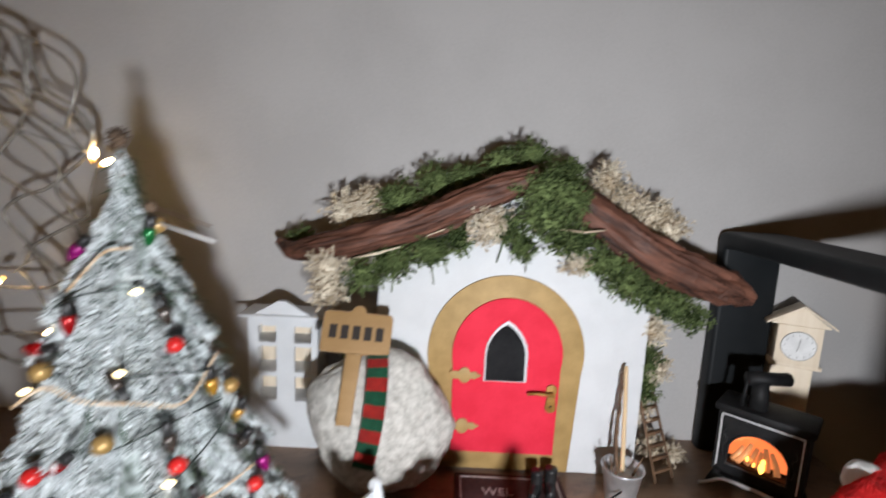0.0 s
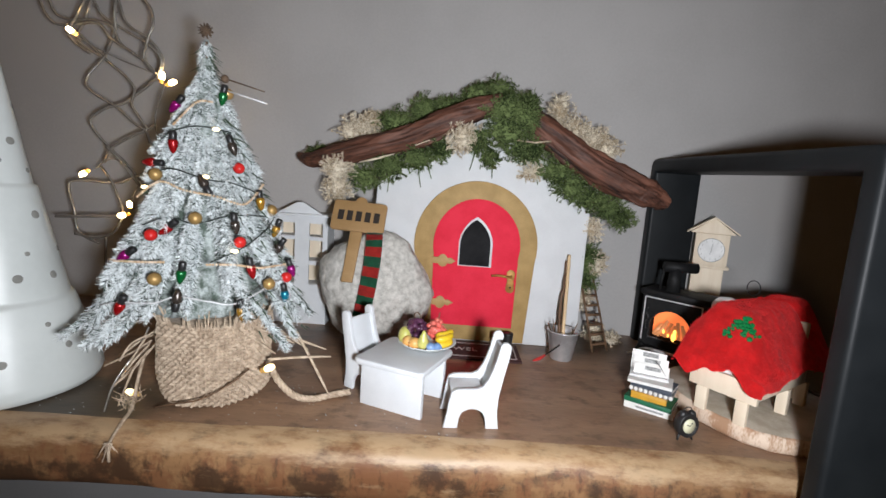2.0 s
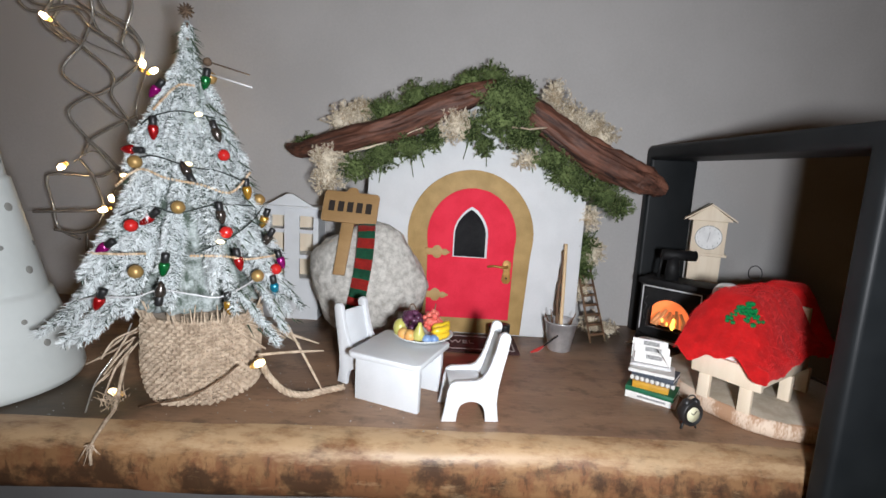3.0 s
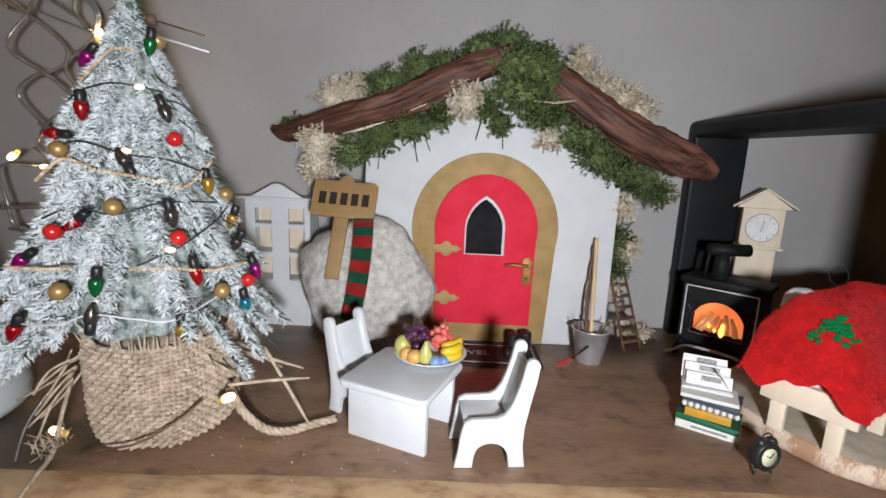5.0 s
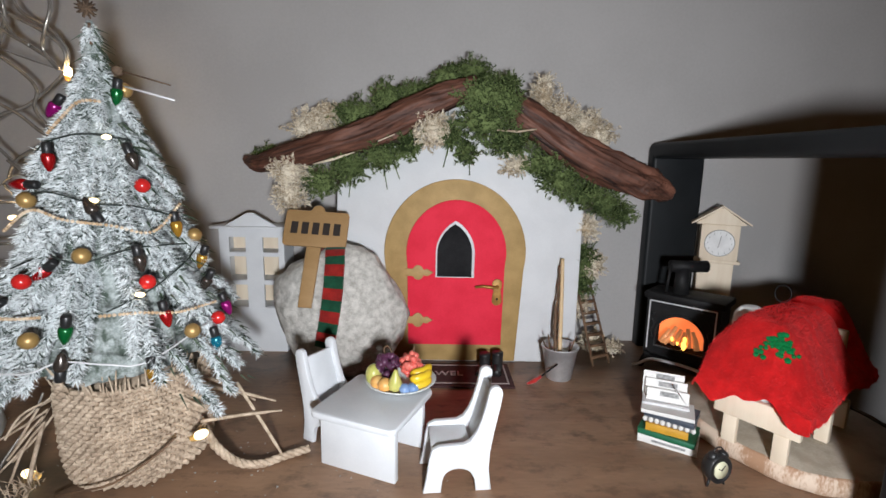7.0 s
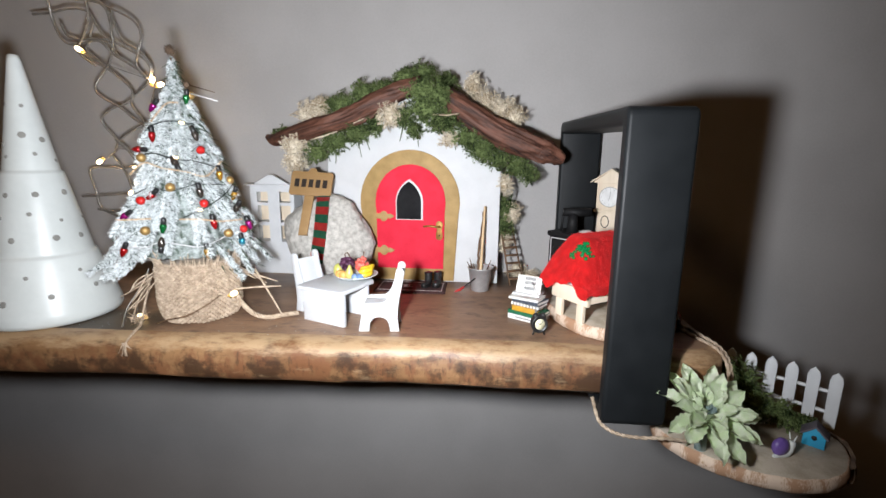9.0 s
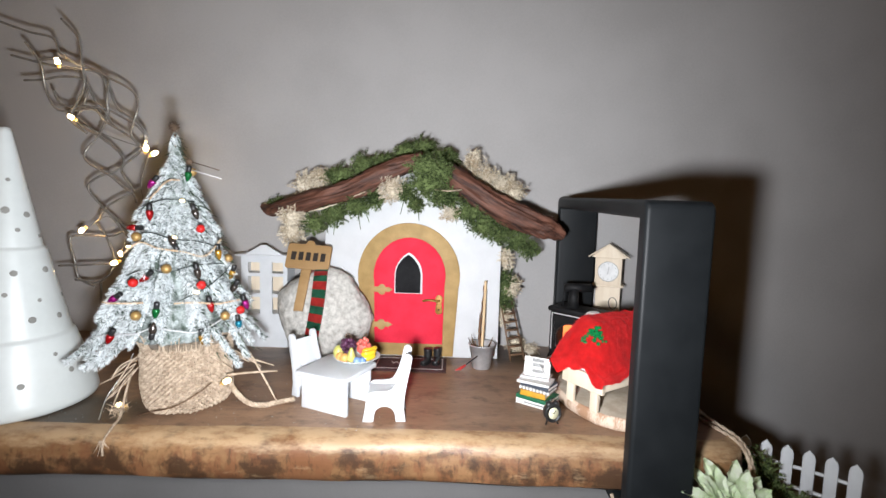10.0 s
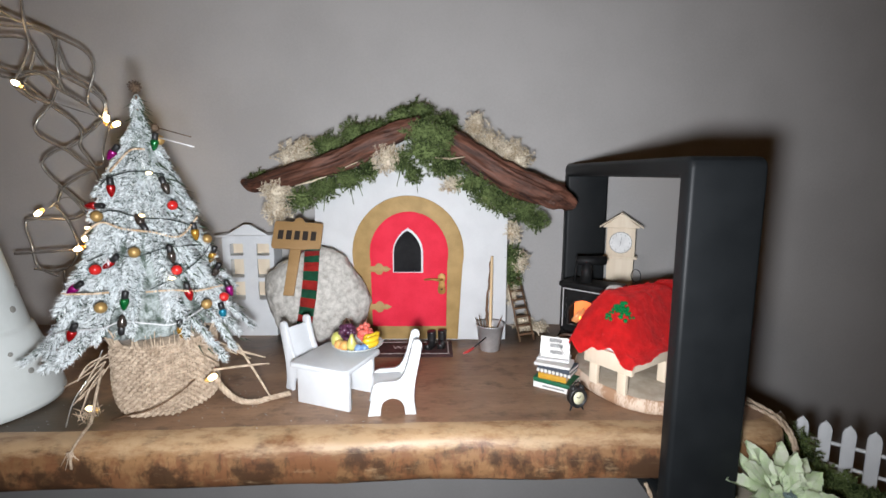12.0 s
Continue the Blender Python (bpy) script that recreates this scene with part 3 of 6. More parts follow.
    green_front = [(0.089, 0.221, 0.016, 0.014, 0.324), (-0.058, 0.156, 0.016, 0.014, 0.338), (-0.036, 0.168, 0.02, 0.014, 0.337), (-0.010, 0.178, 0.02, 0.014, 0.336), (0.012, 0.187, 0.014, 0.012, 0.336), (0.07, 0.227, 0.022, 0.016, 0.326), (0.072, 0.206, 0.026, 0.018, 0.328), (0.093, 0.191, 0.025, 0.015, 0.33), (0.059, 0.183, 0.008, 0.010, 0.335), (0.046, 0.196, 0.012, 0.013, 0.333), (0.122, 0.174, 0.019, 0.015, 0.333), (0.138, 0.161, 0.019, 0.015, 0.334), (0.157, 0.151, 0.017, 0.013, 0.336), (0.178, 0.142, 0.02, 0.014, 0.344), (0.194, 0.132, 0.012, 0.010, 0.346), (0.167, 0.093, 0.013, 0.016, 0.356), (0.167, 0.070, 0.012, 0.013, 0.358), (-0.069, 0.09, 0.006, 0.008, 0.36)]
    cream_front = [(-0.083, 0.163, 0.016, 0.014, 0.334), (-0.084, 0.145, 0.015, 0.015, 0.335), (0.034, 0.199, 0.018, 0.015, 0.331), (0.1, 0.173, 0.014, 0.007, 0.338), (0.166, 0.121, 0.010, 0.014, 0.350), (0.177, 0.086, 0.011, 0.012, 0.358), (0.168, 0.050, 0.010, 0.013, 0.362)]
    for group, mat in ((green_back, MOSS), (green_front, MOSS), (cream_back, LICHEN), (cream_front, LICHEN)):
        for x, z, rx, rz, y in group:
            moss_clump(h, (x, y, z), (rx, 0.011, rz), mat, rng)
    for x, z, dx, dz in ((-0.008, 0.164, 0.003, -0.013), (0.001, 0.168, 0.004, -0.008), (0.045, 0.181, -0.004, -0.011), (0.062, 0.176, 0.001, -0.012), (0.104, 0.170, 0.003, -0.009), (-0.035, 0.154, -0.002, -0.010)):
        line = smooth_line([(x, 0.340, z + 0.006), (x + 0.3 * dx, 0.3405, z), (x + dx, 0.3415, z + dz)], 4)
        part("moss_strand", tube(bmesh.new(), line, [0.0006] * 5 + [0.0004] * 4, 5), MOSS, h)
    return h


build_house()


def build_rock():
    bm = bmesh.new()
    ball(bm, (0, 0, 0), 1, 5)
    for v in bm.verts:
        q = v.co.copy()
        k = 1 + 0.12 * noise.noise(q * 1.5 + Vector((3, 1, 0))) + 0.035 * noise.noise(q * 5) + 0.012 * noise.noise(q * 16)
        s = 1.0 - 0.25 * max(0, q.x) * max(0, q.z)
        s -= 0.13 * max(0, -q.z)
        v.co = Vector((q.x * 0.0550 * s, q.y * 0.0245, q.z * 0.0555)) * k
        v.co.z = max(v.co.z, -0.0515)
        v.co += Vector((-0.0390, 0.3155, 0.0515))
    return tagged(part("rock", bm, STONE), "rough speckled grey stone standing against the white house", "stone")


build_rock()


def build_scarf():
    sc = thing("scarf", pose(0, 0, 0), "red and green striped felt scarf draped over a stone", "scarf")
    front = smooth_line([(-0.0425, 0.317, 0.1085), (-0.0405, 0.303, 0.1055), (-0.0395, 0.2955, 0.096), (-0.0400, 0.2905, 0.079), (-0.0420, 0.2885, 0.062), (-0.0450, 0.2885, 0.045), (-0.0475, 0.2895, 0.033)], 6)
    back = smooth_line([(-0.0425, 0.3165, 0.1085), (-0.050, 0.3195, 0.1060), (-0.06, 0.320, 0.0985), (-0.072, 0.320, 0.087), (-0.081, 0.320, 0.073)], 5)
    for line, wide in ((front, 0.0150), (back, 0.013)):
        bm = bmesh.new()
        rows = []
        for i, p in enumerate(line):
            d = (line[min(i + 1, len(line) - 1)] - line[max(i - 1, 0)]).normalized()
            side = Vector((1, 0, 0)) if line is front else Vector((0, 1, 0))
            side = (side - d * d.dot(side)).normalized()
            up = side.cross(d) * (1 if line is front else -1)
            if up.y > 0:
                up = -up
            rows.append([bm.verts.new(p + side * wide * u + up * (0.0012 * w + 0.0006 * noise.noise((i * 0.4, u * 2, w)))) for u, w in ((-0.5, 0), (-0.47, 1), (0, 1.2), (0.47, 1), (0.5, 0))])
        for i, (a, b) in enumerate(zip(rows, rows[1:])):
            for k in range(4):
                bm.faces.new((a[k], a[k + 1], b[k + 1], b[k])).material_index = (i // 3) % 2
        bmesh.ops.solidify(bm, geom=bm.faces[:], thickness=0.0006)
        part("scarf_end", bm, [FELT_RED, FELT_GREEN], sc, "red and green stripes")


build_scarf()


def build_sign():
    s = thing("name_sign", pose(-0.0572, 0.3128, 0.1205, -25, 3, 0), "brown board sign on a stick with dark lettering", "sign")
    brd = arc(0.0215, 0.0115, 0.003, 0.003, 0, 90, 4) + [(0.006, 0.0145)] + arc(0.0, 0.0145, 0.0052, 0.0048, 10, 170, 8) + [(-0.006, 0.0145)] + arc(-0.0215, 0.0115, 0.003, 0.003, 90, 180, 4) + arc(-0.0215, -0.0115, 0.003, 0.003, 180, 270, 4) + arc(0.0215, -0.0115, 0.003, 0.003, 270, 360, 4)
    part("board", slab(bmesh.new(), brd, 0.0026, None, 0.0004), CARD, s)
    part("stick", slab(bmesh.new(), [(-0.0055, -0.0615), (0.0045, -0.0615), (0.0055, -0.0147), (-0.0055, -0.0147)], 0.0026, pose(0.0, 0.0002, 0), 0.0003), CARD, s)
    for k in range(5):
        b = box(bmesh.new(), (-0.0165 + 0.0082 * k, -0.0016, 0.0), (0.0052, 0.0006, 0.0095))
        part("lettering_bar", b, INK, s, "dark letter-sized bar")


build_sign()


def build_mat():
    d = thing("doormat", pose(0.0585, 0.3135, 0, 0, 0, 0), "dark maroon doormat with pale border and lettering", "doormat")
    part("pad", box(bmesh.new(), (0, 0, 0.001), (0.083, 0.044, 0.002), 0.0006), MAT, d)
    bm = bmesh.new()
    for c, s in (((0, 0.017, 0), (0.0754, 0.0013, 0.0005)), ((0, -0.017, 0), (0.0754, 0.0013, 0.0005)), ((0.0370, 0, 0), (0.0013, 0.0327, 0.0005)), ((-0.0370, 0, 0), (0.0013, 0.0327, 0.0005))):
        box(bm, (c[0], c[1], 0.0022), s)
    part("border", bm, MATLINE, d, "pale printed border")
    cu = bpy.data.curves.new("lettering", "FONT")
    cu.body, cu.size, cu.extrude, cu.align_y = "WEL", 0.0115, 0.0002, "CENTER"
    tmp = bpy.data.objects.new("lettering", cu)
    me = bpy.data.meshes.new_from_object(tmp)
    bpy.data.objects.remove(tmp)
    me.materials.append(MATLINE)
    t = new("lettering", me)
    t.matrix_world = pose(-0.0215, 0.0, 0.0024)
    t.parent = d


build_mat()


def build_boot(m):
    b = thing("boot", m, "small glossy black boot standing on the doormat", "boot", "pair of boots")
    bm = bmesh.new()
    line = smooth_line([(0, 0.004, 0.0165), (0, 0.0042, 0.010), (0, 0.0035, 0.005), (0, -0.001, 0.0035), (0, -0.007, 0.003), (0, -0.0095, 0.0027)], 4)
    n = len(line)
    tube(bm, line, [float(np.interp(i / (n - 1), [0, 0.3, 0.5, 0.7, 0.9, 1], [0.0048, 0.0044, 0.0042, 0.0032, 0.003, 0.0012])) for i in range(n)], 12)
    part("upper", bm, BLACK, b)
    part("sole", slab(bmesh.new(), arc(0, 0.004, 0.0042, 0.0042, 0, 180, 8) + arc(0, -0.0075, 0.0036, 0.0036, 180, 360, 8), 0.0012, pose(0, 0, 0.0006, 90, 0, 0) @ pose(0, 0, 0, 0, 0, 0)), IRON, b)
    return b


boot = build_boot(pose(0.0765, 0.314, 0.002, 0, 0, -25))
copy_thing(boot, pose(0.0885, 0.317, 0.002, 0, 0, -10))


def build_bucket():
    b = thing("zinc_bucket", pose(0.1395, 0.3145, 0), "small zinc bucket holding sticks by the house wall", "bucket")
    part("pail", lathe(bmesh.new(), [(0.0098, 0), (0.0102, 0.0006), (0.0142, 0.0265), (0.0152, 0.0268), (0.0154, 0.0275), (0.015, 0.0281), (0.0138, 0.0276), (0.0128, 0.024), (0.0118, 0.018), (0.0, 0.018)], 32), ZINC, b)
    part("filling", lathe(bmesh.new(), [(0.0122, 0.0186), (0.011, 0.0205), (0.006, 0.0225), (0.0, 0.023)], 20), PAPER, b)
    tool = thing("red_tool", pose(0, 0, 0), "thin dark tool with a red tip leaning on the bucket", "tool")
    part("shaft", tube(bmesh.new(), [(0.134, 0.2995, 0.018), (0.121, 0.299, 0.0072)], 0.0007, 6), IRON, tool)
    part("tip", tube(bmesh.new(), [(0.1215, 0.299, 0.0076), (0.116, 0.299, 0.0035), (0.1105, 0.299, 0.0012)], [0.0012, 0.0018, 0.0009], 8), FELT_RED, tool)
    for n, mat, pts, r, lab in (("peeled_stick", PINE, [(0.1395, 0.3145, 0.019), (0.1415, 0.326, 0.062), (0.143, 0.336, 0.096)], [0.0017, 0.0016, 0.0015], "pale peeled stick"),
                                ("bark_stick", OLDWOOD, [(0.1375, 0.317, 0.019), (0.1365, 0.324, 0.04), (0.1395, 0.331, 0.066), (0.1412, 0.337, 0.090)], [0.0011, 0.0014, 0.0010, 0.0006], "rough bark stick")):
        line = smooth_line(pts, 6)
        bm = tube(bmesh.new(), line, [float(np.interp(i / (len(line) - 1), np.linspace(0, 1, len(r)), r)) for i in range(len(line))], 10)
        if mat is OLDWOOD:
            for v in bm.verts:
                v.co += Vector((noise.noise(v.co * 160), noise.noise(v.co * 160 + Vector((9, 0, 0))), 0)) * 0.0014
        tagged(part(n, bm, mat), lab + " standing in the zinc bucket", "stick")
    tw = bmesh.new()
    for a, b2 in (((0.131, 0.311, 0.022), (0.127, 0.307, 0.040)), ((0.130, 0.314, 0.022), (0.124, 0.314, 0.034)), ((0.146, 0.312, 0.022), (0.1515, 0.311, 0.037)), ((0.133, 0.308, 0.022), (0.1315, 0.304, 0.034))):
        tube(tw, [a, b2], [0.0011, 0.0003], 5)
    tagged(part("twigs", tw, OLDWOOD), "few thin dry twigs in the zinc bucket", "twigs")


build_bucket()


def build_ladder():
    l = thing("ladder", pose(0, 0, 0), "small dark wooden ladder leaning on the mossy house side", "ladder")
    a0, b0, a1, b1 = Vector((0.176, 0.337, 0)), Vector((0.193, 0.345, 0)), Vector((0.1625, 0.36, 0.073)), Vector((0.1765, 0.367, 0.073))
    for p, q in ((a0, a1), (b0, b1)):
        part("rail", tube(bmesh.new(), [p, q], 0.0011, 6), OLDWOOD, l)
    for k in range(7):
        t = 0.1 + 0.125 * k
        p, q = a0.lerp(a1, t), b0.lerp(b1, t)
        bm = bmesh.new()
        d = (q - p).normalized()
        mm = Matrix.LocRotScale((p + q) / 2, d.to_track_quat("X", "Z"), None)
        box(bm, (0, 0, 0), ((q - p).length, 0.0032, 0.0024), 0.0004, mm)
        part("rung", bm, OLDWOOD, l)


build_ladder()

rng_floor = np.random.default_rng(11)
dry = thing("dry_lichen", pose(0, 0, 0), "dry cream lichen scraps lying beside the ladder", "lichen", kind="stuff")
moss_clump(dry, (0.203, 0.372, 0.004), (0.014, 0.012, 0.005), LICHEN, rng_floor, "lichen")
moss_clump(dry, (0.186, 0.375, 0.010), (0.011, 0.010, 0.011), LICHEN, rng_floor, "lichen")


# ---- cupboard ----
def build_cupboard():
    c = thing("cupboard", pose(-0.1275, 0.374, 0), "white miniature display cupboard with gabled top against the wall", "cupboard")
    w, d, hgt = 0.057, 0.026, 0.1135
    bm = bmesh.new()
    for x in (-w / 2 + 0.00075, w / 2 - 0.00075):
        box(bm, (x, 0.001, hgt / 2), (0.0015, d - 0.002, hgt))
    box(bm, (0, d / 2 - 0.0006, hgt / 2), (w - 0.003, 0.001, hgt))
    part("carcass", bm, WHITE_WOOD, c)
    f = -d / 2 + 0.0006
    x0, x1 = -w / 2, w / 2
    cols, rows = [(-0.020, -0.0055), (0.0095, 0.0235)], [(0.042, 0.063), (0.0672, 0.0888), (0.0925, 0.1062)]
    fr = bmesh.new()
    for a, b in ((x0, cols[0][0]), (cols[0][1], cols[1][0]), (cols[1][1], x1)):
        box(fr, ((a + b) / 2, f, hgt / 2), (b - a, 0.0022, hgt))
    for a, b in cols:
        for z0, z1 in ((0, rows[0][0]), (rows[0][1], rows[1][0]), (rows[1][1], rows[2][0]), (rows[2][1], hgt)):
            box(fr, ((a + b) / 2, f, (z0 + z1) / 2), (b - a, 0.0022, z1 - z0))
    part("front_frame", fr, WHITE_WOOD, c)
    for z in (0.042, 0.0672, 0.0925):
        part("inner_shelf", box(bmesh.new(), (0, 0.0012, z - 0.0008), (w - 0.004, d - 0.0055, 0.0015)), WHITE_WOOD, c)
    part("back_panel", box(bmesh.new(), (0, d / 2 - 0.0022, 0.075), (w - 0.004, 0.0014, 0.07)), PALEPINE, c, "unpainted wooden back")
    part("cornice", box(bmesh.new(), (0, -0.001, hgt + 0.0012), (0.071, d + 0.006, 0.0024), 0.0006), WHITE_WOOD, c)
    part("gable", slab(bmesh.new(), [(-0.0235, hgt + 0.0024), (0.0235, hgt + 0.0024), (0.003, hgt + 0.0142), (-0.003, hgt + 0.0142)], 0.004, pose(0, -0.0125, 0), 0.0005), WHITE_WOOD, c)


build_cupboard()


# ---- flocked tree ----
TX, TY = -0.138, 0.203
TZ, TR = [0.03, 0.05, 0.08, 0.12, 0.158, 0.195, 0.215, 0.24], [0.086, 0.072, 0.056, 0.043, 0.030, 0.0145, 0.0050, 0.0012]


def cone_r(z):
    return float(np.interp(z, TZ, TR))


def on_tree(a, z, out=0.002):
    r = cone_r(z) + out
    return Vector((TX + r * math.cos(radians(a)), TY + r * math.sin(radians(a)), z))


def build_tree():
    t = thing("christmas_tree", pose(0, 0, 0), "white flocked miniature christmas tree in a jute wrapped base", "christmas tree")
    part("trunk", tube(bmesh.new(), [(TX, TY, 0.03), (TX, TY, 0.14), (TX + 0.001, TY - 0.002, 0.236)], [0.004, 0.003, 0.0008], 8), OLDWOOD, t)
    rng = np.random.default_rng(21)
    P, D, L, W = [], [], [], []
    stems = bmesh.new()
    z = 0.0525
    tips = []
    while z < 0.236:
        r = cone_r(z)
        count = int(max(4, 4 + r * 160))
        for k in range(count):
            a = 2 * math.pi * (k + rng.uniform(-0.3, 0.3)) / count + z * 50
            rr = r * rng.uniform(0.88, 1.06) * (1 + 0.09 * math.cos(9 * a + 0.6) * min(1, (0.2 - z) / 0.03 if z < 0.2 else 0))
            if z < 0.067 and -106 < (math.degrees(a) + 180) % 360 - 180 < -24:
                continue
            root = np.array([TX, TY, min(z + rr * rng.uniform(0.95, 1.25) + 0.006, 0.238)])
            tip = np.array([TX + rr * math.cos(a), TY + rr * math.sin(a), z + rng.uniform(-0.006, 0.004)])
            tips.append((root, tip, a))
        z += 0.0092
    # low boughs hanging beside the gap in front
    for az, r, z, high in ((-117, 0.064, 0.051, 0.09), (-124, 0.072, 0.049, 0.095), (-140, 0.080, 0.050, 0.095), (-27, 0.078, 0.047, 0.097)):
        a = radians(az)
        tips.append((np.array([TX, TY, high]), np.array([TX + r * math.cos(a), TY + r * math.sin(a), z]), a))
    for root, tip, a in tips:
        ln = np.linalg.norm(tip - root)
        n = int(220 + ln * 14000)
        s = np.sort(rng.uniform(0.15, 1.0, n))
        sag = np.array([0, 0, -1.0]) * 0.12 * ln
        p = root + (tip - root) * s[:, None] + (s * (1 - s))[:, None] * -sag * 1.4
        d = (tip - root) / ln
        around = rng.normal(size=(n, 3))
        around -= (around @ d)[:, None] * d
        around /= np.linalg.norm(around, axis=1, keepdims=True)
        P.append(p + around * rng.uniform(0, 0.0016, (n, 1))), D.append(d * 1.0 + around * 1.0 + rng.normal(size=(n, 3)) * 0.5)
        L.append(rng.uniform(0.0022, 0.0050, n) * min(1.0, 0.45 + 18 * np.hypot(tip[0] - TX, tip[1] - TY))), W.append(rng.uniform(0.00022, 0.00046, n))
        line = [tuple(root + (tip - root) * u + u * (1 - u) * -sag * 1.4) for u in (0, 0.33, 0.66, 1)]
        tube(stems, line, [0.0016, 0.0017, 0.0015, 0.0007], 5)
    V, F = slivers(np.concatenate(P), np.concatenate(D), np.concatenate(L), np.concatenate(W))
    core = bmesh.new()
    lathe(core, [(0.004, 0.062)] + [(cone_r(q) * 0.5, q + 0.012) for q in (0.05, 0.06, 0.08, 0.1, 0.12, 0.14, 0.16, 0.18, 0.2, 0.215)] + [(0.001, 0.236)], 48, Matrix.Translation((TX, TY, 0)))
    bmesh.ops.subdivide_edges(core, edges=core.edges[:], cuts=2, use_grid_fill=True)
    for v in core.verts:
        d = v.co - Vector((TX, TY, v.co.z))
        v.co = Vector((TX, TY, v.co.z)) + d * (1 + 0.22 * noise.noise(v.co * 95) + 0.12 * noise.noise(v.co * 260))
    part("inner_needles", core, INNER, t, "dense grey green needles inside the branches", sharp=180)
    crown = cloud("crown", V, F, NEEDLE, t, "needles thick with white flock")
    part("branch_wire", stems, FLOCK, t)
    # a few dark needles near the top; at the right flank they mimic shadow
    P, D = [], []
    for k in range(420):
        z = rng.uniform(0.05, 0.236)
        a = rng.uniform(-38, 200)
        q = on_tree(a, z, -0.001)
        P.append(q), D.append((math.cos(radians(a)), math.sin(radians(a)), -0.8 + rng.uniform(-0.3, 0.5)))
    V, F = slivers(np.array(P), np.array(D), rng.uniform(0.006, 0.011, len(P)), np.full(len(P), 0.0006))
    cloud("dark_shadow_needles", V, F, NEEDLE_DARK, t)
    star = bmesh.new()
    heart = Vector((TX + 0.001, TY - 0.003, 0.2425))
    ball(star, heart, 0.0024, 2)
    for k in range(34):
        a = 2.39996 * k
        up = 1 - 2 * (k + 0.5) / 34
        d = Vector((math.cos(a) * math.sqrt(1 - up * up), math.sin(a) * math.sqrt(1 - up * up), up))
        tube(star, [heart, heart + d * 0.0048], [0.0011, 0.0003], 5)
    part("top_rosette", star, SLICEBARK, t, "small brown cone rosette")
    # shadow of the shiny twig below, modelled as a brown ball and stem
    bm = bmesh.new()
    ball(bm, (TX + 0.0135, TY - 0.003, 0.2135), 0.0027, 2)
    tube(bm, [(TX + 0.0145, TY - 0.003, 0.2135), (TX + 0.041, TY - 0.006, 0.2065)], [0.0005, 0.0004], 6)
    part("twig_shadow", bm, SLICEBARK, t, "dark brown shape for the shadow of the shiny twig")
    part("bare_twig", tube(bmesh.new(), [(TX + 0.012, TY, 0.207), (TX + 0.026, TY - 0.002, 0.2035), (TX + 0.0415, TY - 0.004, 0.1995)], [0.0005, 0.0006, 0.0005], 6), SILVER, t, "thin shiny twig end")
    return t


tree = build_tree()


def bauble(colour, a, z, tilt=0, out=0.003):
    p = on_tree(a, z, out)
    b = thing("light_bauble", Matrix.Translation(p) @ pose(0, 0, 0, 0, tilt, 0), "tiny " + {"gold": "amber", "clear": "clear"}.get(colour, colour) + " bulb ornament with black cap on the tree", "ornament", "bulb ornaments")
    part("bulb", lathe(bmesh.new(), [(0.0006, -0.0068), (0.0016, -0.0052), (0.0026, -0.0025), (0.0029, -0.0003), (0.0026, 0.001), (0.0018, 0.0018)], 14), BAUBLE[colour], b)
    part("cap", lathe(bmesh.new(), [(0.0019, 0.0012), (0.0021, 0.0014), (0.0021, 0.0062), (0.0017, 0.0068), (0.0, 0.0069)], 12), BLACK, b, "black cap")


for row in (("red", -103, 0.17, 0), ("red", -125, 0.157, 90), ("red", -88, 0.12, 50), ("red", -35, 0.096, -12), ("red", -108, 0.075, 25), ("magenta", -118, 0.102, 55), ("magenta", -150, 0.195, 40),
            ("magenta", 8, 0.09, -20), ("green", -76, 0.095, 10), ("blue", -13, 0.077, -10), ("gold", -45, 0.073, -6), ("gold", -11, 0.137, -8), ("gold", 3, 0.118, 20), ("clear", -31, 0.171, -20),
            ("clear", -42, 0.123, -10), ("clear", -64, 0.146, 150), ("clear", -77, 0.08, 190), ("green", -18, 0.203, 10), ("clear", -2, 0.106, 30)):
    bauble(*row)
for name, mat, spots, r, lab in (("red_ball", REDBALL, ((-29, 0.157), (-40, 0.112), (-100, 0.115), (-5, 0.086)), 0.0036, "small glossy red ball on the white tree"),
                                 ("gold_ball", GOLDBALL, ((-113, 0.15), (-70, 0.126), (-91, 0.091), (-24, 0.085), (5, 0.13), (10, 0.205)), 0.0038, "small matt gold ball on the white tree")):
    for a, z in spots:
        bm = bmesh.new()
        ball(bm, on_tree(a, z, 0.003), r, 3)
        tagged(part(name, bm, mat), lab, "ornament", "ball ornaments")


def build_garland(rows):
    g = thing("bead_garland", pose(0, 0, 0), "thin gold bead garland wound round the white tree", "garland", kind="stuff")
    for row in rows:
        line = smooth_line([on_tree(a, z, 0.0048) for a, z in row], 26)
        bm, last = bmesh.new(), None
        for p in line:
            if last is None or (p - last).length > 0.0014:
                ball(bm, p, 0.00090, 1)
                last = p
        part("bead_string", bm, GARLAND, g)


build_garland([[(-125, 0.136), (-102, 0.146), (-79, 0.142), (-54, 0.139), (-32, 0.135), (-2, 0.147)], [(-135, 0.097), (-123, 0.098), (-99, 0.1), (-85, 0.101)], [(-62, 0.1), (-45, 0.099), (-30, 0.096), (-5, 0.095)], [(-108, 0.181), (-98, 0.187), (-78, 0.196), (-52, 0.197)]])


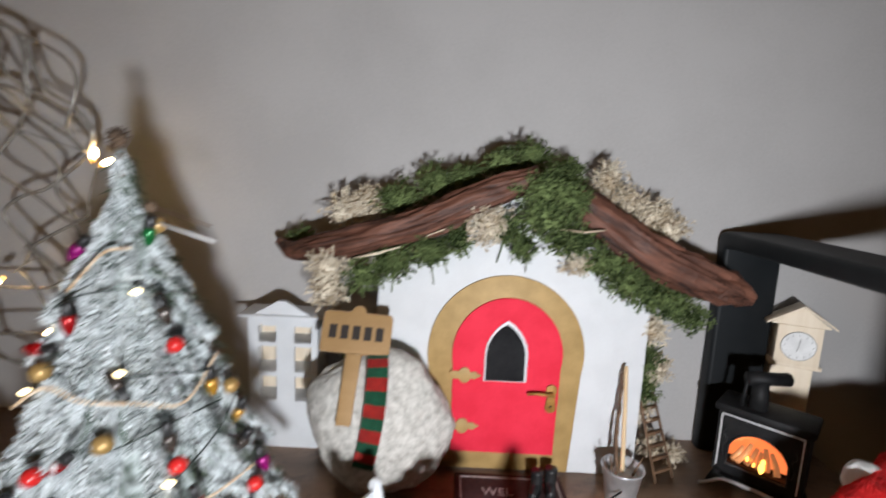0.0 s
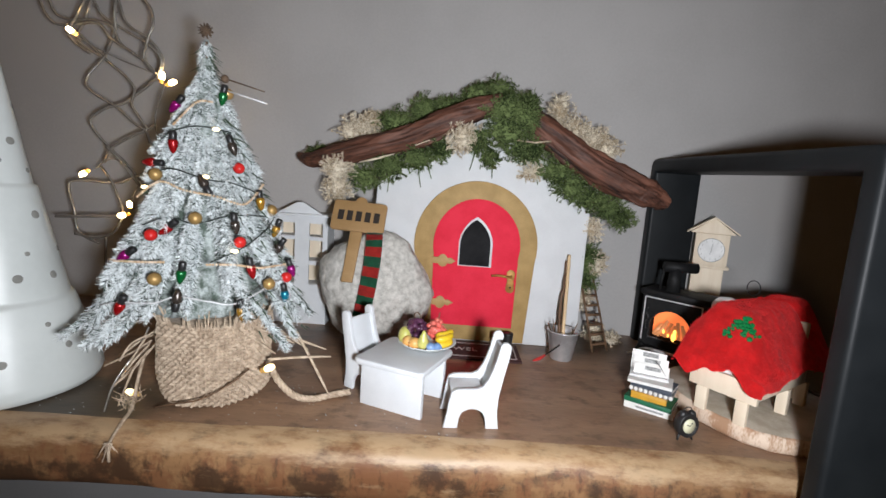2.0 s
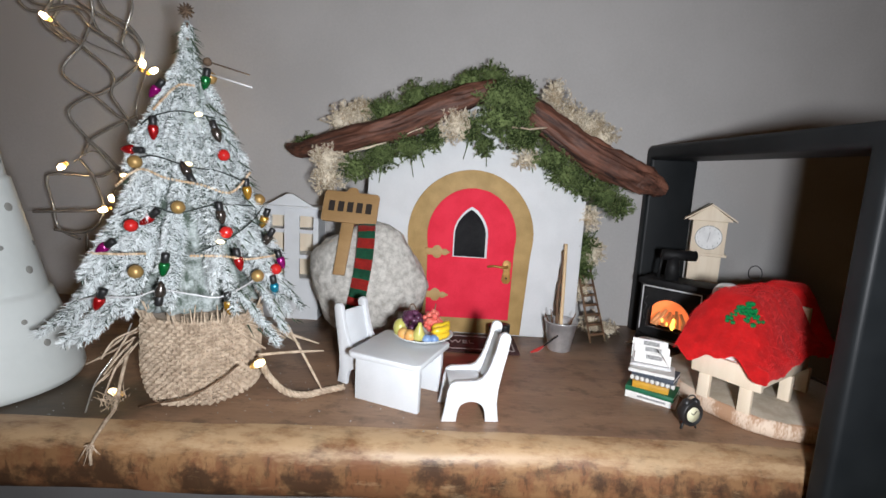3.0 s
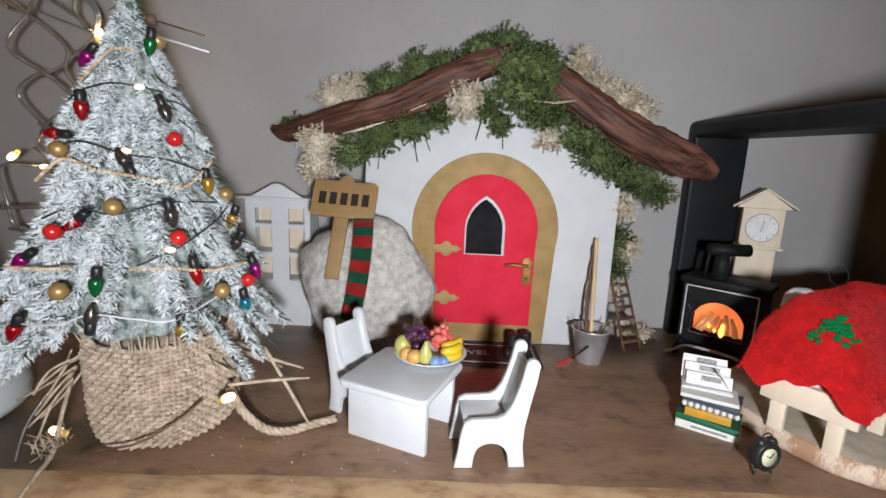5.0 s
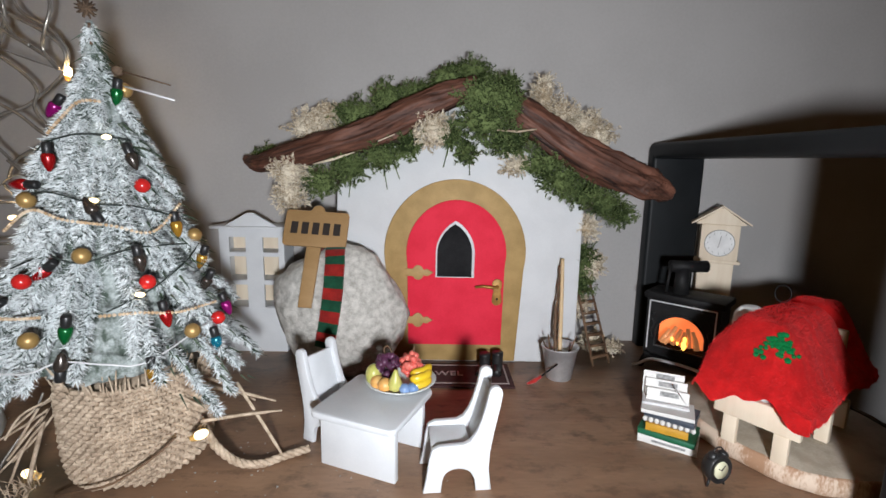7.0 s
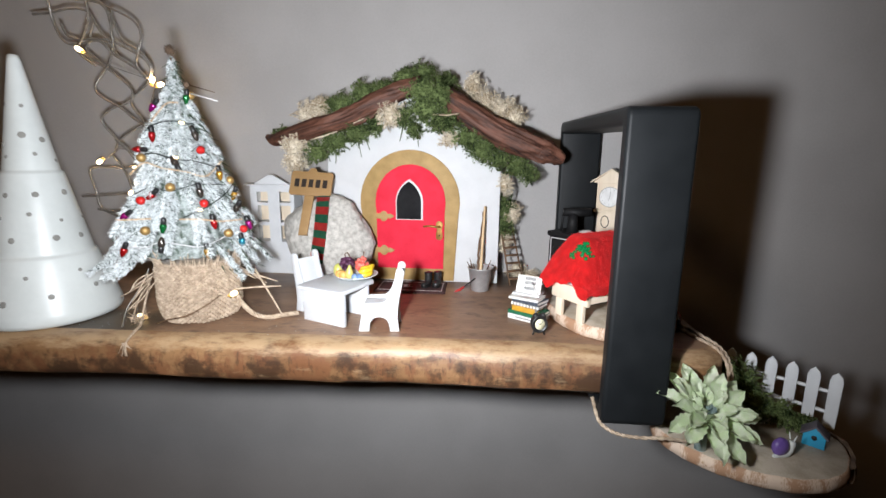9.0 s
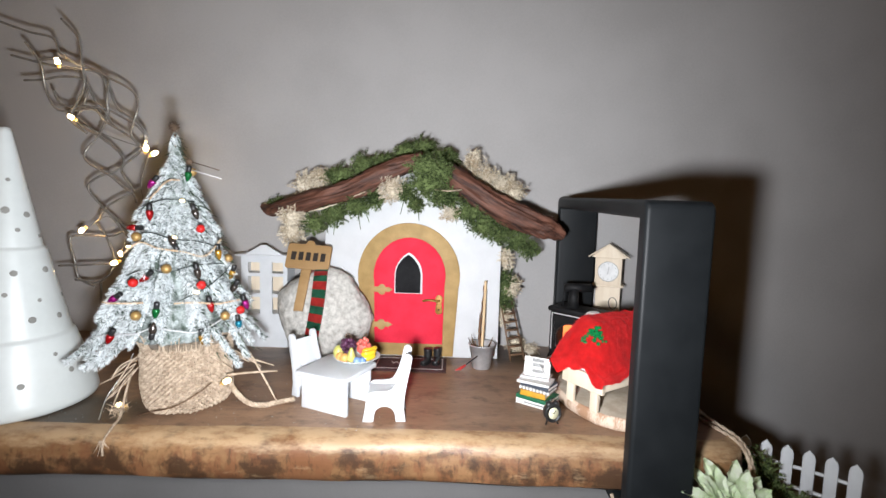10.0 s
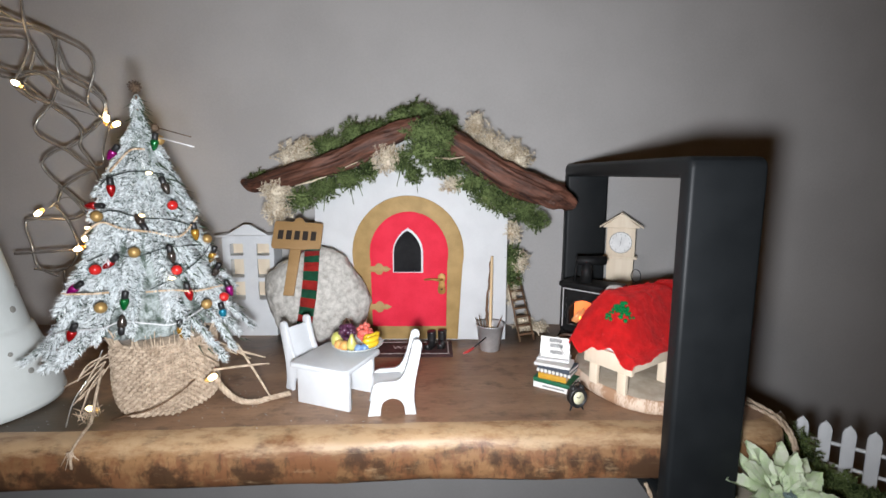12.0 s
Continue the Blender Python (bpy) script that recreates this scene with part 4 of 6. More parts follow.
def build_tree_lights():
    g = thing("tree_light_string", pose(0, 0, 0), "dark corded string of tiny lights on the tree", "light string")
    for row in ([(-125, 0.072), (-108, 0.0765), (-89, 0.078), (-77, 0.082), (-61, 0.079), (-46, 0.077), (-15, 0.086)], [(-130, 0.172), (-110, 0.177), (-72, 0.181), (-26, 0.179)], [(-120, 0.15), (-95, 0.154), (-63, 0.149), (-37, 0.147), (-5, 0.14)], [(-110, 0.12), (-89, 0.126), (-70, 0.123), (-42, 0.128), (10, 0.125)], [(-60, 0.101), (-40, 0.108), (-15, 0.118), (5, 0.125)]):
        mat = SILVER if row[0][0] == -125 else THINWIRE
        part("cord", tube(bmesh.new(), smooth_line([on_tree(a, z, 0.003) for a, z in row], 6), 0.00042, 5), mat, g)
    for a, z in ((-50, 0.18), (-45, 0.107), (-120, 0.142), (-63, 0.1505)):
        p = on_tree(a, z, 0.004)
        bm = bmesh.new()
        ball(bm, p, 0.0014, 2, (1.7, 1, 0.9))
        part("led", bm, LEDTREE, g, "glowing warm white bulb")


build_tree_lights()


def build_basket():
    b = thing("jute_basket", pose(-0.1318, 0.203, 0), "coarse woven jute sack base round the tree foot", "basket")
    def radius(z):
        return 0.0318 + 0.0036 * math.sin(min(1, z / 0.03) * 1.57) - 0.0022 * max(0, z - 0.03) / 0.025 - 0.003 * max(0, (0.006 - z) / 0.006) ** 2

    lining = lathe(bmesh.new(), [(0.0, 0.0006), (radius(0) - 0.0016, 0.0006)] + [(radius(z) - 0.0012, z) for z in (0.006, 0.014, 0.024, 0.034, 0.046, 0.055)] + [(0.0, 0.0555)], 48)
    part("lining", lining, JUTE, b)
    rows, seg, ribs = 25, 288, 44
    for i in range(rows):
        bm = bmesh.new()
        z0 = 0.0018 + 0.0537 * i / (rows - 1)
        rings = []
        for k in range(seg):
            a = 2 * math.pi * k / seg
            z = z0 + 0.0012 * noise.noise((math.cos(a) * 2.2, math.sin(a) * 2.2, i * 0.23)) + 0.0005 * noise.noise((math.cos(a) * 9, math.sin(a) * 9, i * 3.1))
            r = radius(z) + 0.0026 * noise.noise((math.cos(a) * 2, math.sin(a) * 2, z * 50)) + 0.0005 * noise.noise((math.cos(a) * 12, math.sin(a) * 12, i * 2.0))
            over = math.cos(a * ribs + math.pi * i + 0.8 * noise.noise((math.cos(a) * 3, math.sin(a) * 3, i * 0.7)))
            r, z = r + 0.0008 * over, z + 0.0003 * math.sin(a * ribs * 2)
            thick = 0.00108 * (1 + 0.18 * over + 0.2 * noise.noise((a * 9, i * 2.0, 4)))
            u = Vector((math.cos(a), math.sin(a), 0))
            rings.append([bm.verts.new(u * (r + thick * math.cos(q)) + Vector((0, 0, max(0.0004, z + thick * math.sin(q))))) for q in (0, 1.047, 2.094, 3.1416, 4.189, 5.236)])
        for k in range(seg):
            p, q = rings[k], rings[(k + 1) % seg]
            for e in range(6):
                bm.faces.new((p[e], p[(e + 1) % 6], q[(e + 1) % 6], q[e]))
        bmesh.ops.recalc_face_normals(bm, faces=bm.faces[:])
        part("cord", bm, STRAW, b)
    for k in range(ribs * 2):
        a = math.pi * k / ribs
        u = Vector((math.cos(a), math.sin(a), 0))
        rib = tube(bmesh.new(), [u * (radius(z) - 0.0002 + 0.0026 * noise.noise((math.cos(a) * 2, math.sin(a) * 2, z * 50))) + Vector((0, 0, z)) for z in (0.001, 0.010, 0.020, 0.030, 0.040, 0.050, 0.0565)], 0.0006, 5)
        part("warp_cord", rib, STRAW, b)
    rng = random.Random(4)
    fr = bmesh.new()
    for k in range(110):
        a = rng.uniform(0, 2 * math.pi)
        r = 0.0335
        p = Vector((r * math.cos(a), r * math.sin(a), rng.uniform(0.046, 0.054)))
        d = Vector((math.cos(a) * rng.uniform(0.0, 0.5), math.sin(a) * rng.uniform(0.0, 0.5), 1 + rng.uniform(-0.2, 0.4))).normalized()
        tube(fr, [p, p + d * 0.006 + Vector((0, 0, 0.001)), p + d * rng.uniform(0.01, 0.02)], [0.0008, 0.0006, 0.0003], 4)
    part("frayed_rim", fr, STRAW, b)
    tw = bmesh.new()
    tube(tw, smooth_line([(-0.020, -0.0390, 0.003), (-0.005, -0.0435, 0.009), (0.012, -0.0428, 0.013), (0.027, -0.0345, 0.021), (0.035, -0.026, 0.028)], 5), 0.0006, 5)
    part("tie_cord", tw, OLDWOOD, b, "thin dark cord")
    # loose straws: from, to
    left = [((-0.03, -0.025, 0.042), (-0.062, -0.03, 0.020)), ((-0.034, -0.02, 0.04), (-0.052, -0.035, 0.008)), ((-0.036, -0.012, 0.044), (-0.058, -0.034, 0.026)), ((-0.03, -0.028, 0.04), (-0.046, -0.044, 0.014)), ((-0.035, -0.015, 0.035), (-0.058, -0.026, 0.006)), ((-0.028, -0.03, 0.038), (-0.040, -0.046, 0.010)), ((-0.038, -0.005, 0.04), (-0.066, -0.02, 0.024)), ((-0.033, -0.024, 0.045), (-0.050, -0.04, 0.024)), ((-0.034, -0.026, 0.043), (-0.044, -0.036, 0.018))]
    right = [((0.043, -0.016, 0.031), (0.083, -0.005, 0.032)), ((0.030, -0.010, 0.050), (0.078, 0.000, 0.035)), ((0.058, -0.004, 0.048), (0.083, -0.004, 0.0015)), ((0.018, -0.016, 0.054), (0.046, -0.010, 0.033)), ((0.024, -0.012, 0.056), (0.054, 0.004, 0.036)), ((0.030, -0.002, 0.054), (0.062, 0.010, 0.030))]
    for p, q in left + right:
        p, q = Vector(p), Vector(q)
        if q.x < 0:
            q = p.lerp(q, rng.uniform(0.65, 0.95)) + Vector((0, 0, rng.uniform(-0.004, 0.002)))
        s = tube(bmesh.new(), smooth_line([p, p.lerp(q, 0.5) + Vector((rng.uniform(-0.002, 0.002), 0, rng.uniform(-0.001, 0.003))), q], 4), [0.0007 if q.x < 0 else 0.0010] * 7 + [0.0006] * 2, 6)
        part("straw", s, STRAW, b)


build_basket()


def build_rope():
    pts = smooth_line([(-0.088, 0.187, 0.029), (-0.081, 0.186, 0.017), (-0.071, 0.188, 0.0065), (-0.060, 0.192, 0.0027), (-0.048, 0.200, 0.0027), (-0.037, 0.207, 0.0027)], 14)
    bm = bmesh.new()
    for s in range(3):
        line = []
        for i, p in enumerate(pts):
            d = (pts[min(i + 1, len(pts) - 1)] - pts[max(i - 1, 0)]).normalized()
            u = d.cross(Vector((0, 0, 1))).normalized()
            v = d.cross(u)
            a = i * 0.55 + s * 2.094
            line.append(p + (u * math.cos(a) + v * math.sin(a)) * 0.0011)
        tube(bm, line, 0.0014, 6)
    tagged(part("jute_rope", bm, STRAW), "twisted natural jute rope lying on the shelf", "rope")


build_rope()


def build_strand():
    bm = tube(bmesh.new(), smooth_line([(-0.171, 0.186, 0.034), (-0.169, 0.174, 0.016), (-0.1655, 0.163, 0.003), (-0.161, 0.147, 0.0006), (-0.158, 0.1335, -0.004), (-0.157, 0.1315, -0.014)], 6), [0.0011] * 20 + [0.0008] * 11, 6)
    rng = random.Random(12)
    for k in range(40):
        p = Vector((-0.166 + rng.uniform(-0.004, 0.004), 0.166 + rng.uniform(-0.01, 0.006), 0.006))
        q = p + Vector((rng.uniform(-0.008, 0.008), rng.uniform(-0.008, 0.004), rng.uniform(-0.004, 0.010)))
        tube(bm, [p, q], [0.0003, 0.0002], 4)
    for k in range(12):
        p = Vector((-0.158 + rng.uniform(-0.003, 0.003), 0.1325, -0.003))
        tube(bm, [p, p + Vector((rng.uniform(-0.006, 0.006), -0.0015, rng.uniform(-0.012, 0.002)))], [0.0004, 0.0002], 4)
    tagged(part("jute_strand", bm, STRAW), "frayed loose jute strand hanging over the shelf edge", "strand")
    g = np.random.default_rng(17)
    n = 140
    P = np.stack([g.uniform(-0.25, 0.06, n), g.uniform(0.155, 0.25, n), np.full(n, 0.0002)], 1)
    V, F = slivers(P, g.normal(size=(n, 3)) * (1, 1, 0.15) + np.array([0, 0, 0.05]), g.uniform(0.0005, 0.0014, n), g.uniform(0.0002, 0.0005, n))
    tagged(cloud("flock_specks", V, F, FLOCK), "tiny white flock specks fallen on the shelf", "specks", kind="stuff")


build_strand()


# ---- ceramic cone, wire ornament and lights ----
def build_cone():
    c = thing("ceramic_tree", pose(-0.274, 0.189, 0), "white glazed ceramic cone tree lantern with round holes", "lantern")
    prof = [(0.050, 0.0), (0.0545, 0.002), (0.056, 0.006), (0.055, 0.012), (0.0412, 0.0590), (0.0404, 0.0615), (0.0382, 0.0622), (0.0380, 0.0640), (0.0235, 0.1340), (0.0229, 0.1362), (0.0211, 0.1369), (0.0208, 0.1385), (0.005, 0.232), (0.0038, 0.2365), (0.0, 0.2375)]
    part("shell", lathe(bmesh.new(), prof, 72), CERAMIC, c)
    pr = sorted((z, r) for r, z in prof)

    def rad(z):
        return float(np.interp(z, [p[0] for p in pr], [p[1] for p in pr]))

    rng = random.Random(8)
    for z, n, off, big in ((0.027, 9, 0, 1), (0.044, 9, 20, 0), (0.081, 8, 10, 1), (0.098, 8, 33, 0), (0.117, 7, 5, 1), (0.150, 6, 25, 0), (0.166, 6, 0, 1), (0.19, 5, 30, 0)):
        for k in range(n):
            a = radians(off + 360 * k / n + rng.uniform(-6, 6))
            zz = z + rng.uniform(-0.005, 0.005)
            r = (0.0026 if big else 0.0017) * rng.uniform(0.85, 1.1)
            d = Vector((math.cos(a), math.sin(a), 0.25)).normalized()
            mm = Matrix.LocRotScale(Vector((rad(zz) * math.cos(a), rad(zz) * math.sin(a), zz)), d.to_track_quat("Z", "Y"), None)
            # no real opening: a flat disc with the pit's shade as its colour
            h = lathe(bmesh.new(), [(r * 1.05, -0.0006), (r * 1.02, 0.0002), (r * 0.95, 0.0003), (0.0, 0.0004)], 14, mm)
            part("hole", h, HOLE_SHADE, c, "flat grey disc for the shade in a hole")


build_cone()


def build_wire():
    w = thing("wire_ornament", pose(0, 0, 0), "tall bent metal wire lattice ornament behind the tree", "wire ornament")
    # depth, then x and z along each bent wire
    strands = [
        (0.338, [(-0.311, 0.3255), (-0.2947, 0.31), (-0.2844, 0.2825), (-0.2641, 0.27), (-0.2523, 0.255), (-0.2554, 0.2425), (-0.2666, 0.2325), (-0.2793, 0.2225), (-0.2921, 0.211), (-0.3074, 0.205), (-0.3212, 0.195), (-0.3212, 0.185), (-0.3074, 0.169), (-0.2921, 0.155), (-0.2793, 0.14), (-0.2692, 0.1275), (-0.2641, 0.1125)]),
        (0.332, [(-0.2885, 0.3145), (-0.2911, 0.29), (-0.2931, 0.275), (-0.3074, 0.2525), (-0.3212, 0.2325), (-0.3176, 0.22), (-0.2921, 0.205), (-0.2768, 0.1925), (-0.2666, 0.186), (-0.2615, 0.175)]),
        (0.335, [(-0.3355, 0.274), (-0.31, 0.251), (-0.2921, 0.2375), (-0.2819, 0.225), (-0.2829, 0.21), (-0.2742, 0.1975), (-0.2666, 0.1875)]),
        (0.337, [(-0.2615, 0.1925), (-0.2717, 0.186), (-0.287, 0.1775), (-0.3049, 0.1675), (-0.315, 0.154)]),
        (0.331, [(-0.314, 0.15), (-0.3049, 0.1375), (-0.2972, 0.12), (-0.2931, 0.106), (-0.2972, 0.09), (-0.3125, 0.082), (-0.338, 0.0835)]),
        (0.336, [(-0.2615, 0.15), (-0.287, 0.141), (-0.3023, 0.135), (-0.3406, 0.135), (-0.3462, 0.1275), (-0.3406, 0.1075), (-0.338, 0.085), (-0.3176, 0.075)]),
        (0.333, [(-0.3584, 0.099), (-0.3227, 0.1015), (-0.2947, 0.1035)]),
        (0.334, [(-0.3074, 0.169), (-0.2947, 0.1575), (-0.2844, 0.1425), (-0.2717, 0.1275)]),
        (0.33, [(-0.3558, 0.3), (-0.3508, 0.2875), (-0.338, 0.2825), (-0.315, 0.2825), (-0.2947, 0.2775), (-0.287, 0.2625), (-0.2641, 0.2475), (-0.2564, 0.239)]),
        (0.336, [(-0.315, 0.3025), (-0.3278, 0.2825), (-0.3355, 0.2725), (-0.3319, 0.2625), (-0.3084, 0.25)]),
        (0.33, [(-0.3724, 0.3307), (-0.3388, 0.3334), (-0.3107, 0.3253), (-0.2883, 0.3145), (-0.263, 0.301), (-0.2546, 0.2848), (-0.2602, 0.2659), (-0.2658, 0.2524), (-0.2574, 0.2389)]),
        (0.335, [(-0.3949, 0.3118), (-0.3724, 0.3129), (-0.3444, 0.3156), (-0.3191, 0.3118), (-0.3107, 0.2956), (-0.3023, 0.2848), (-0.2658, 0.2659), (-0.2518, 0.2524), (-0.2574, 0.2389)]),
        (0.328, [(-0.378, 0.3496), (-0.364, 0.328), (-0.364, 0.301), (-0.3556, 0.2821), (-0.3416, 0.2767), (-0.3079, 0.2794), (-0.2939, 0.2659), (-0.2742, 0.2551)]),
        (0.325, [(-0.3388, 0.3766), (-0.3191, 0.355), (-0.3135, 0.328), (-0.3107, 0.3037), (-0.3247, 0.2848), (-0.336, 0.2686), (-0.3163, 0.2524)]),
        (0.334, [(-0.4061, 0.3388), (-0.3724, 0.3307), (-0.3416, 0.3253), (-0.3107, 0.3226), (-0.2967, 0.3145), (-0.2911, 0.2902)]),
        (0.328, [(-0.4061, 0.3712), (-0.3724, 0.3604), (-0.3472, 0.355), (-0.3388, 0.3388), (-0.3304, 0.3334), (-0.3163, 0.3253)]),
    ]
    for depth, xz in strands:
        line = smooth_line([(x, depth + 0.004 * math.sin(40 * x + 55 * z), z) for x, z in xz], 7)
        part("bent_wire", tube(bmesh.new(), line, 0.0013, 8), WIRE, w)
    for x0, x1 in ((-0.318, -0.315), (-0.262, -0.258)):
        part("leg_wire", tube(bmesh.new(), smooth_line([(x0, 0.336, 0.0), (x1, 0.336, 0.04), (x1 + 0.002, 0.336, 0.082)], 6), 0.00125, 8), WIRE, w)


build_wire()


def build_fairy_lights():
    f = thing("fairy_lights", pose(0, 0, 0), "lit warm white fairy light string on thin wire", "fairy lights")
    spots = [((-0.3165, 0.309, 0.2665), (-0.8, 0, 0.5)), ((-0.252, 0.334, 0.237), (0.2, 0, 1)), ((-0.242, 0.333, 0.232), (0.8, 0, 0.4)), ((-0.322, 0.323, 0.1425), (-0.7, 0, -0.5)), ((-0.29, 0.329, 0.105), (-0.6, -0.3, -0.2)), ((-0.28, 0.325, 0.116), (0.3, -0.5, 0.4)), ((-0.33, 0.31, 0.325), (-0.3, 0, 0.9)), ((-0.178, 0.18, 0.0033), (-1, 0.2, 0.1)), ((-0.0835, 0.176, 0.030), (0.9, -0.2, 0.5)), ((-0.41, 0.29, 0.345), (-0.7, 0, 0.5))]
    for p, d in spots:
        p, d = Vector(p), Vector(d).normalized()
        mm = Matrix.LocRotScale(p, d.to_track_quat("Z", "Y"), None)
        lit = LED if p.y > 0.25 else LEDTREE
        lamp = part("bulb", lathe(bmesh.new(), [(0.0012, -0.003), (0.0022, -0.002), (0.0024, 0.001), (0.0018, 0.0035), (0.0006, 0.0045)], 12, mm), lit, f, "glowing warm white bulb")
        part("holder", lathe(bmesh.new(), [(0.0014, -0.0062), (0.0018, -0.0058), (0.0021, -0.0022), (0.0012, -0.002)], 10, mm), HOLDER, lamp)
    cords = [[(-0.251, 0.336, 0.23), (-0.262, 0.338, 0.2), (-0.26, 0.337, 0.17), (-0.275, 0.335, 0.14), (-0.286, 0.33, 0.112)], [(-0.323, 0.338, 0.147), (-0.305, 0.338, 0.158), (-0.285, 0.338, 0.15)], [(-0.315, 0.314, 0.262), (-0.29, 0.325, 0.25), (-0.255, 0.334, 0.238)], [(-0.18, 0.158, 0.0008), (-0.177, 0.164, 0.018), (-0.17, 0.176, 0.036), (-0.165, 0.18, 0.05)]]
    for c in cords:
        part("cord", tube(bmesh.new(), smooth_line(c, 6), 0.00055, 5), WIRE, f)


build_fairy_lights()


# ---- table, chairs, fruit ----
def build_table():
    t = thing("table", pose(0.0022, 0.2065, 0, 0, 0, -22.3), "small white painted wooden table with solid panel ends", "table")
    w, d, h = 0.0475, 0.0395, 0.031
    for s in (-1, 1):
        part("panel_leg", box(bmesh.new(), (0, s * (d / 2 - 0.002), h / 2), (w, 0.004, h), 0.0005), WHITE_WOOD, t)
    top = slab(bmesh.new(), arc(0.0225, 0.0225, 0.004, 0.004, 0, 90, 4) + arc(-0.0225, 0.0225, 0.004, 0.004, 90, 180, 4) + arc(-0.0225, -0.0225, 0.004, 0.004, 180, 270, 4) + arc(0.0225, -0.0225, 0.004, 0.004, 270, 360, 4), 0.0042, pose(0, 0, h + 0.0021, -90, 0, 0), 0.0012)
    part("tabletop", top, WHITE_WOOD, t)


build_table()


def build_chair(m):
    c = thing("chair", m, "small white painted wooden chair with arched solid sides", "chair", "chairs at the table")
    side = [(0, 0), (0.0095, 0), (0.0102, 0.0065)] + arc(0.0185, 0.0078, 0.0078, 0.0056, 165, 15, 8) + [(0.0272, 0.0065), (0.028, 0), (0.0365, 0), (0.0348, 0.012), (0.0352, 0.022), (0.0372, 0.034), (0.0398, 0.047)] + arc(0.0372, 0.0545, 0.0037, 0.0040, 0, 180, 8) + [(0.0322, 0.0480), (0.0300, 0.0400), (0.0275, 0.0335), (0.0245, 0.0288), (0.021, 0.0270), (0.008, 0.0264), (0.0045, 0.0246), (0.003, 0.019), (0.0018, 0.009)]
    for y in (-0.0125, 0.0125):
        part("side_panel", slab(bmesh.new(), side, 0.0036, pose(0, y, 0), 0.0007), WHITE_WOOD, c)
    part("seat", box(bmesh.new(), (0.0150, 0, 0.0228), (0.021, 0.0214, 0.0028), 0.0005), WHITE_WOOD, c)
    part("backrest", box(bmesh.new(), (0, 0, 0), (0.0028, 0.0214, 0.031), 0.0005, pose(0.0330, 0, 0.0372, 0, 15, 0)), WHITE_WOOD, c)
    return c


chair = build_chair(pose(0.0305, 0.1862, 0, 0, 0, 6))
copy_thing(chair, pose(-0.0062, 0.2145, 0, 0, 0, 149))


def build_fruit():
    p = thing("fruit_plate", pose(0.016, 0.2265, 0.0353), "pale plate heaped with miniature fruit on the table", "fruit plate")
    part("plate", lathe(bmesh.new(), [(0.010, 0), (0.0175, 0.001), (0.0215, 0.0033), (0.022, 0.0037), (0.0215, 0.0041), (0.017, 0.002), (0.0, 0.0016)], 40), CERAMIC, p, "cream glazed plate")
    rng = random.Random(2)

    def bunch(name, mat, c, spread, r, n):
        bm = bmesh.new()
        for k in range(n):
            d = Vector((rng.gauss(0, 1), rng.gauss(0, 1), rng.gauss(0, 1))).normalized()
            ball(bm, Vector(c) + Vector((d.x * spread[0], d.y * spread[1], d.z * spread[2])), r * rng.uniform(0.85, 1.1), 2)
        part(name, bm, mat, p)

    bunch("purple_grapes", FRUIT["grape"], (-0.0085, -0.001, 0.0125), (0.0062, 0.0055, 0.0062), 0.0024, 46)
    bunch("red_berries", FRUIT["berry"], (0.006, 0.001, 0.0125), (0.0055, 0.0055, 0.0068), 0.0021, 46)
    bunch("red_berries", FRUIT["berry"], (0.012, -0.002, 0.009), (0.004, 0.004, 0.004), 0.0020, 22)
    for nm, k, c, r, sq in (("orange", "orange", (-0.0085, -0.0135, 0.0055), 0.0045, (1, 1, 0.95)), ("pear", "pear", (-0.0165, -0.004, 0.0075), 0.0055, (0.9, 0.9, 1.25)), ("plum", "plum", (0.0035, -0.0165, 0.0048), 0.0035, (1, 1, 0.9)), ("plum", "plum", (0.0085, -0.0155, 0.0048), 0.0035, (1, 1, 0.9)), ("peach", "orange", (-0.0135, -0.0095, 0.0052), 0.0042, (1, 1, 1))):
        bm = bmesh.new()
        ball(bm, c, r, 3, sq)
        part(nm, bm, FRUIT[k], p)
    part("pear", lathe(bmesh.new(), [(0.0015, 0), (0.0042, 0.002), (0.0046, 0.0048), (0.0032, 0.008), (0.0018, 0.0115), (0.0012, 0.0135), (0.0, 0.014)], 16, pose(-0.0025, -0.0145, 0.0022, 4, 3, 0)), FRUIT["pear"], p)
    for k, (z, y) in enumerate(((0.006, -0.010), (0.0095, -0.008), (0.011, -0.0035))):
        line = smooth_line([(0.0065, y - 0.004, z - 0.001), (0.0105, y - 0.0045, z), (0.0155, y - 0.002, z + 0.0006), (0.0185, y + 0.003, z + 0.0018)], 5)
        part("banana", tube(bmesh.new(), line, [float(np.interp(i / (len(line) - 1), [0, 0.2, 0.8, 1], [0.001, 0.0026, 0.0026, 0.0008])) for i in range(len(line))], 9), FRUIT["banana"], p)
    st = tube(bmesh.new(), smooth_line([(-0.0095, 0, 0.017), (-0.0105, 0, 0.0225), (-0.0085, 0, 0.0245), (-0.0065, 0, 0.0225), (-0.0055, 0, 0.0195)], 5), 0.0005, 6)
    part("stalk", st, OLDWOOD, p)
    part("stalk", tube(bmesh.new(), [(0.0075, 0.001, 0.018), (0.0082, 0.001, 0.0255)], [0.0006, 0.0004], 6), OLDWOOD, p)


build_fruit()


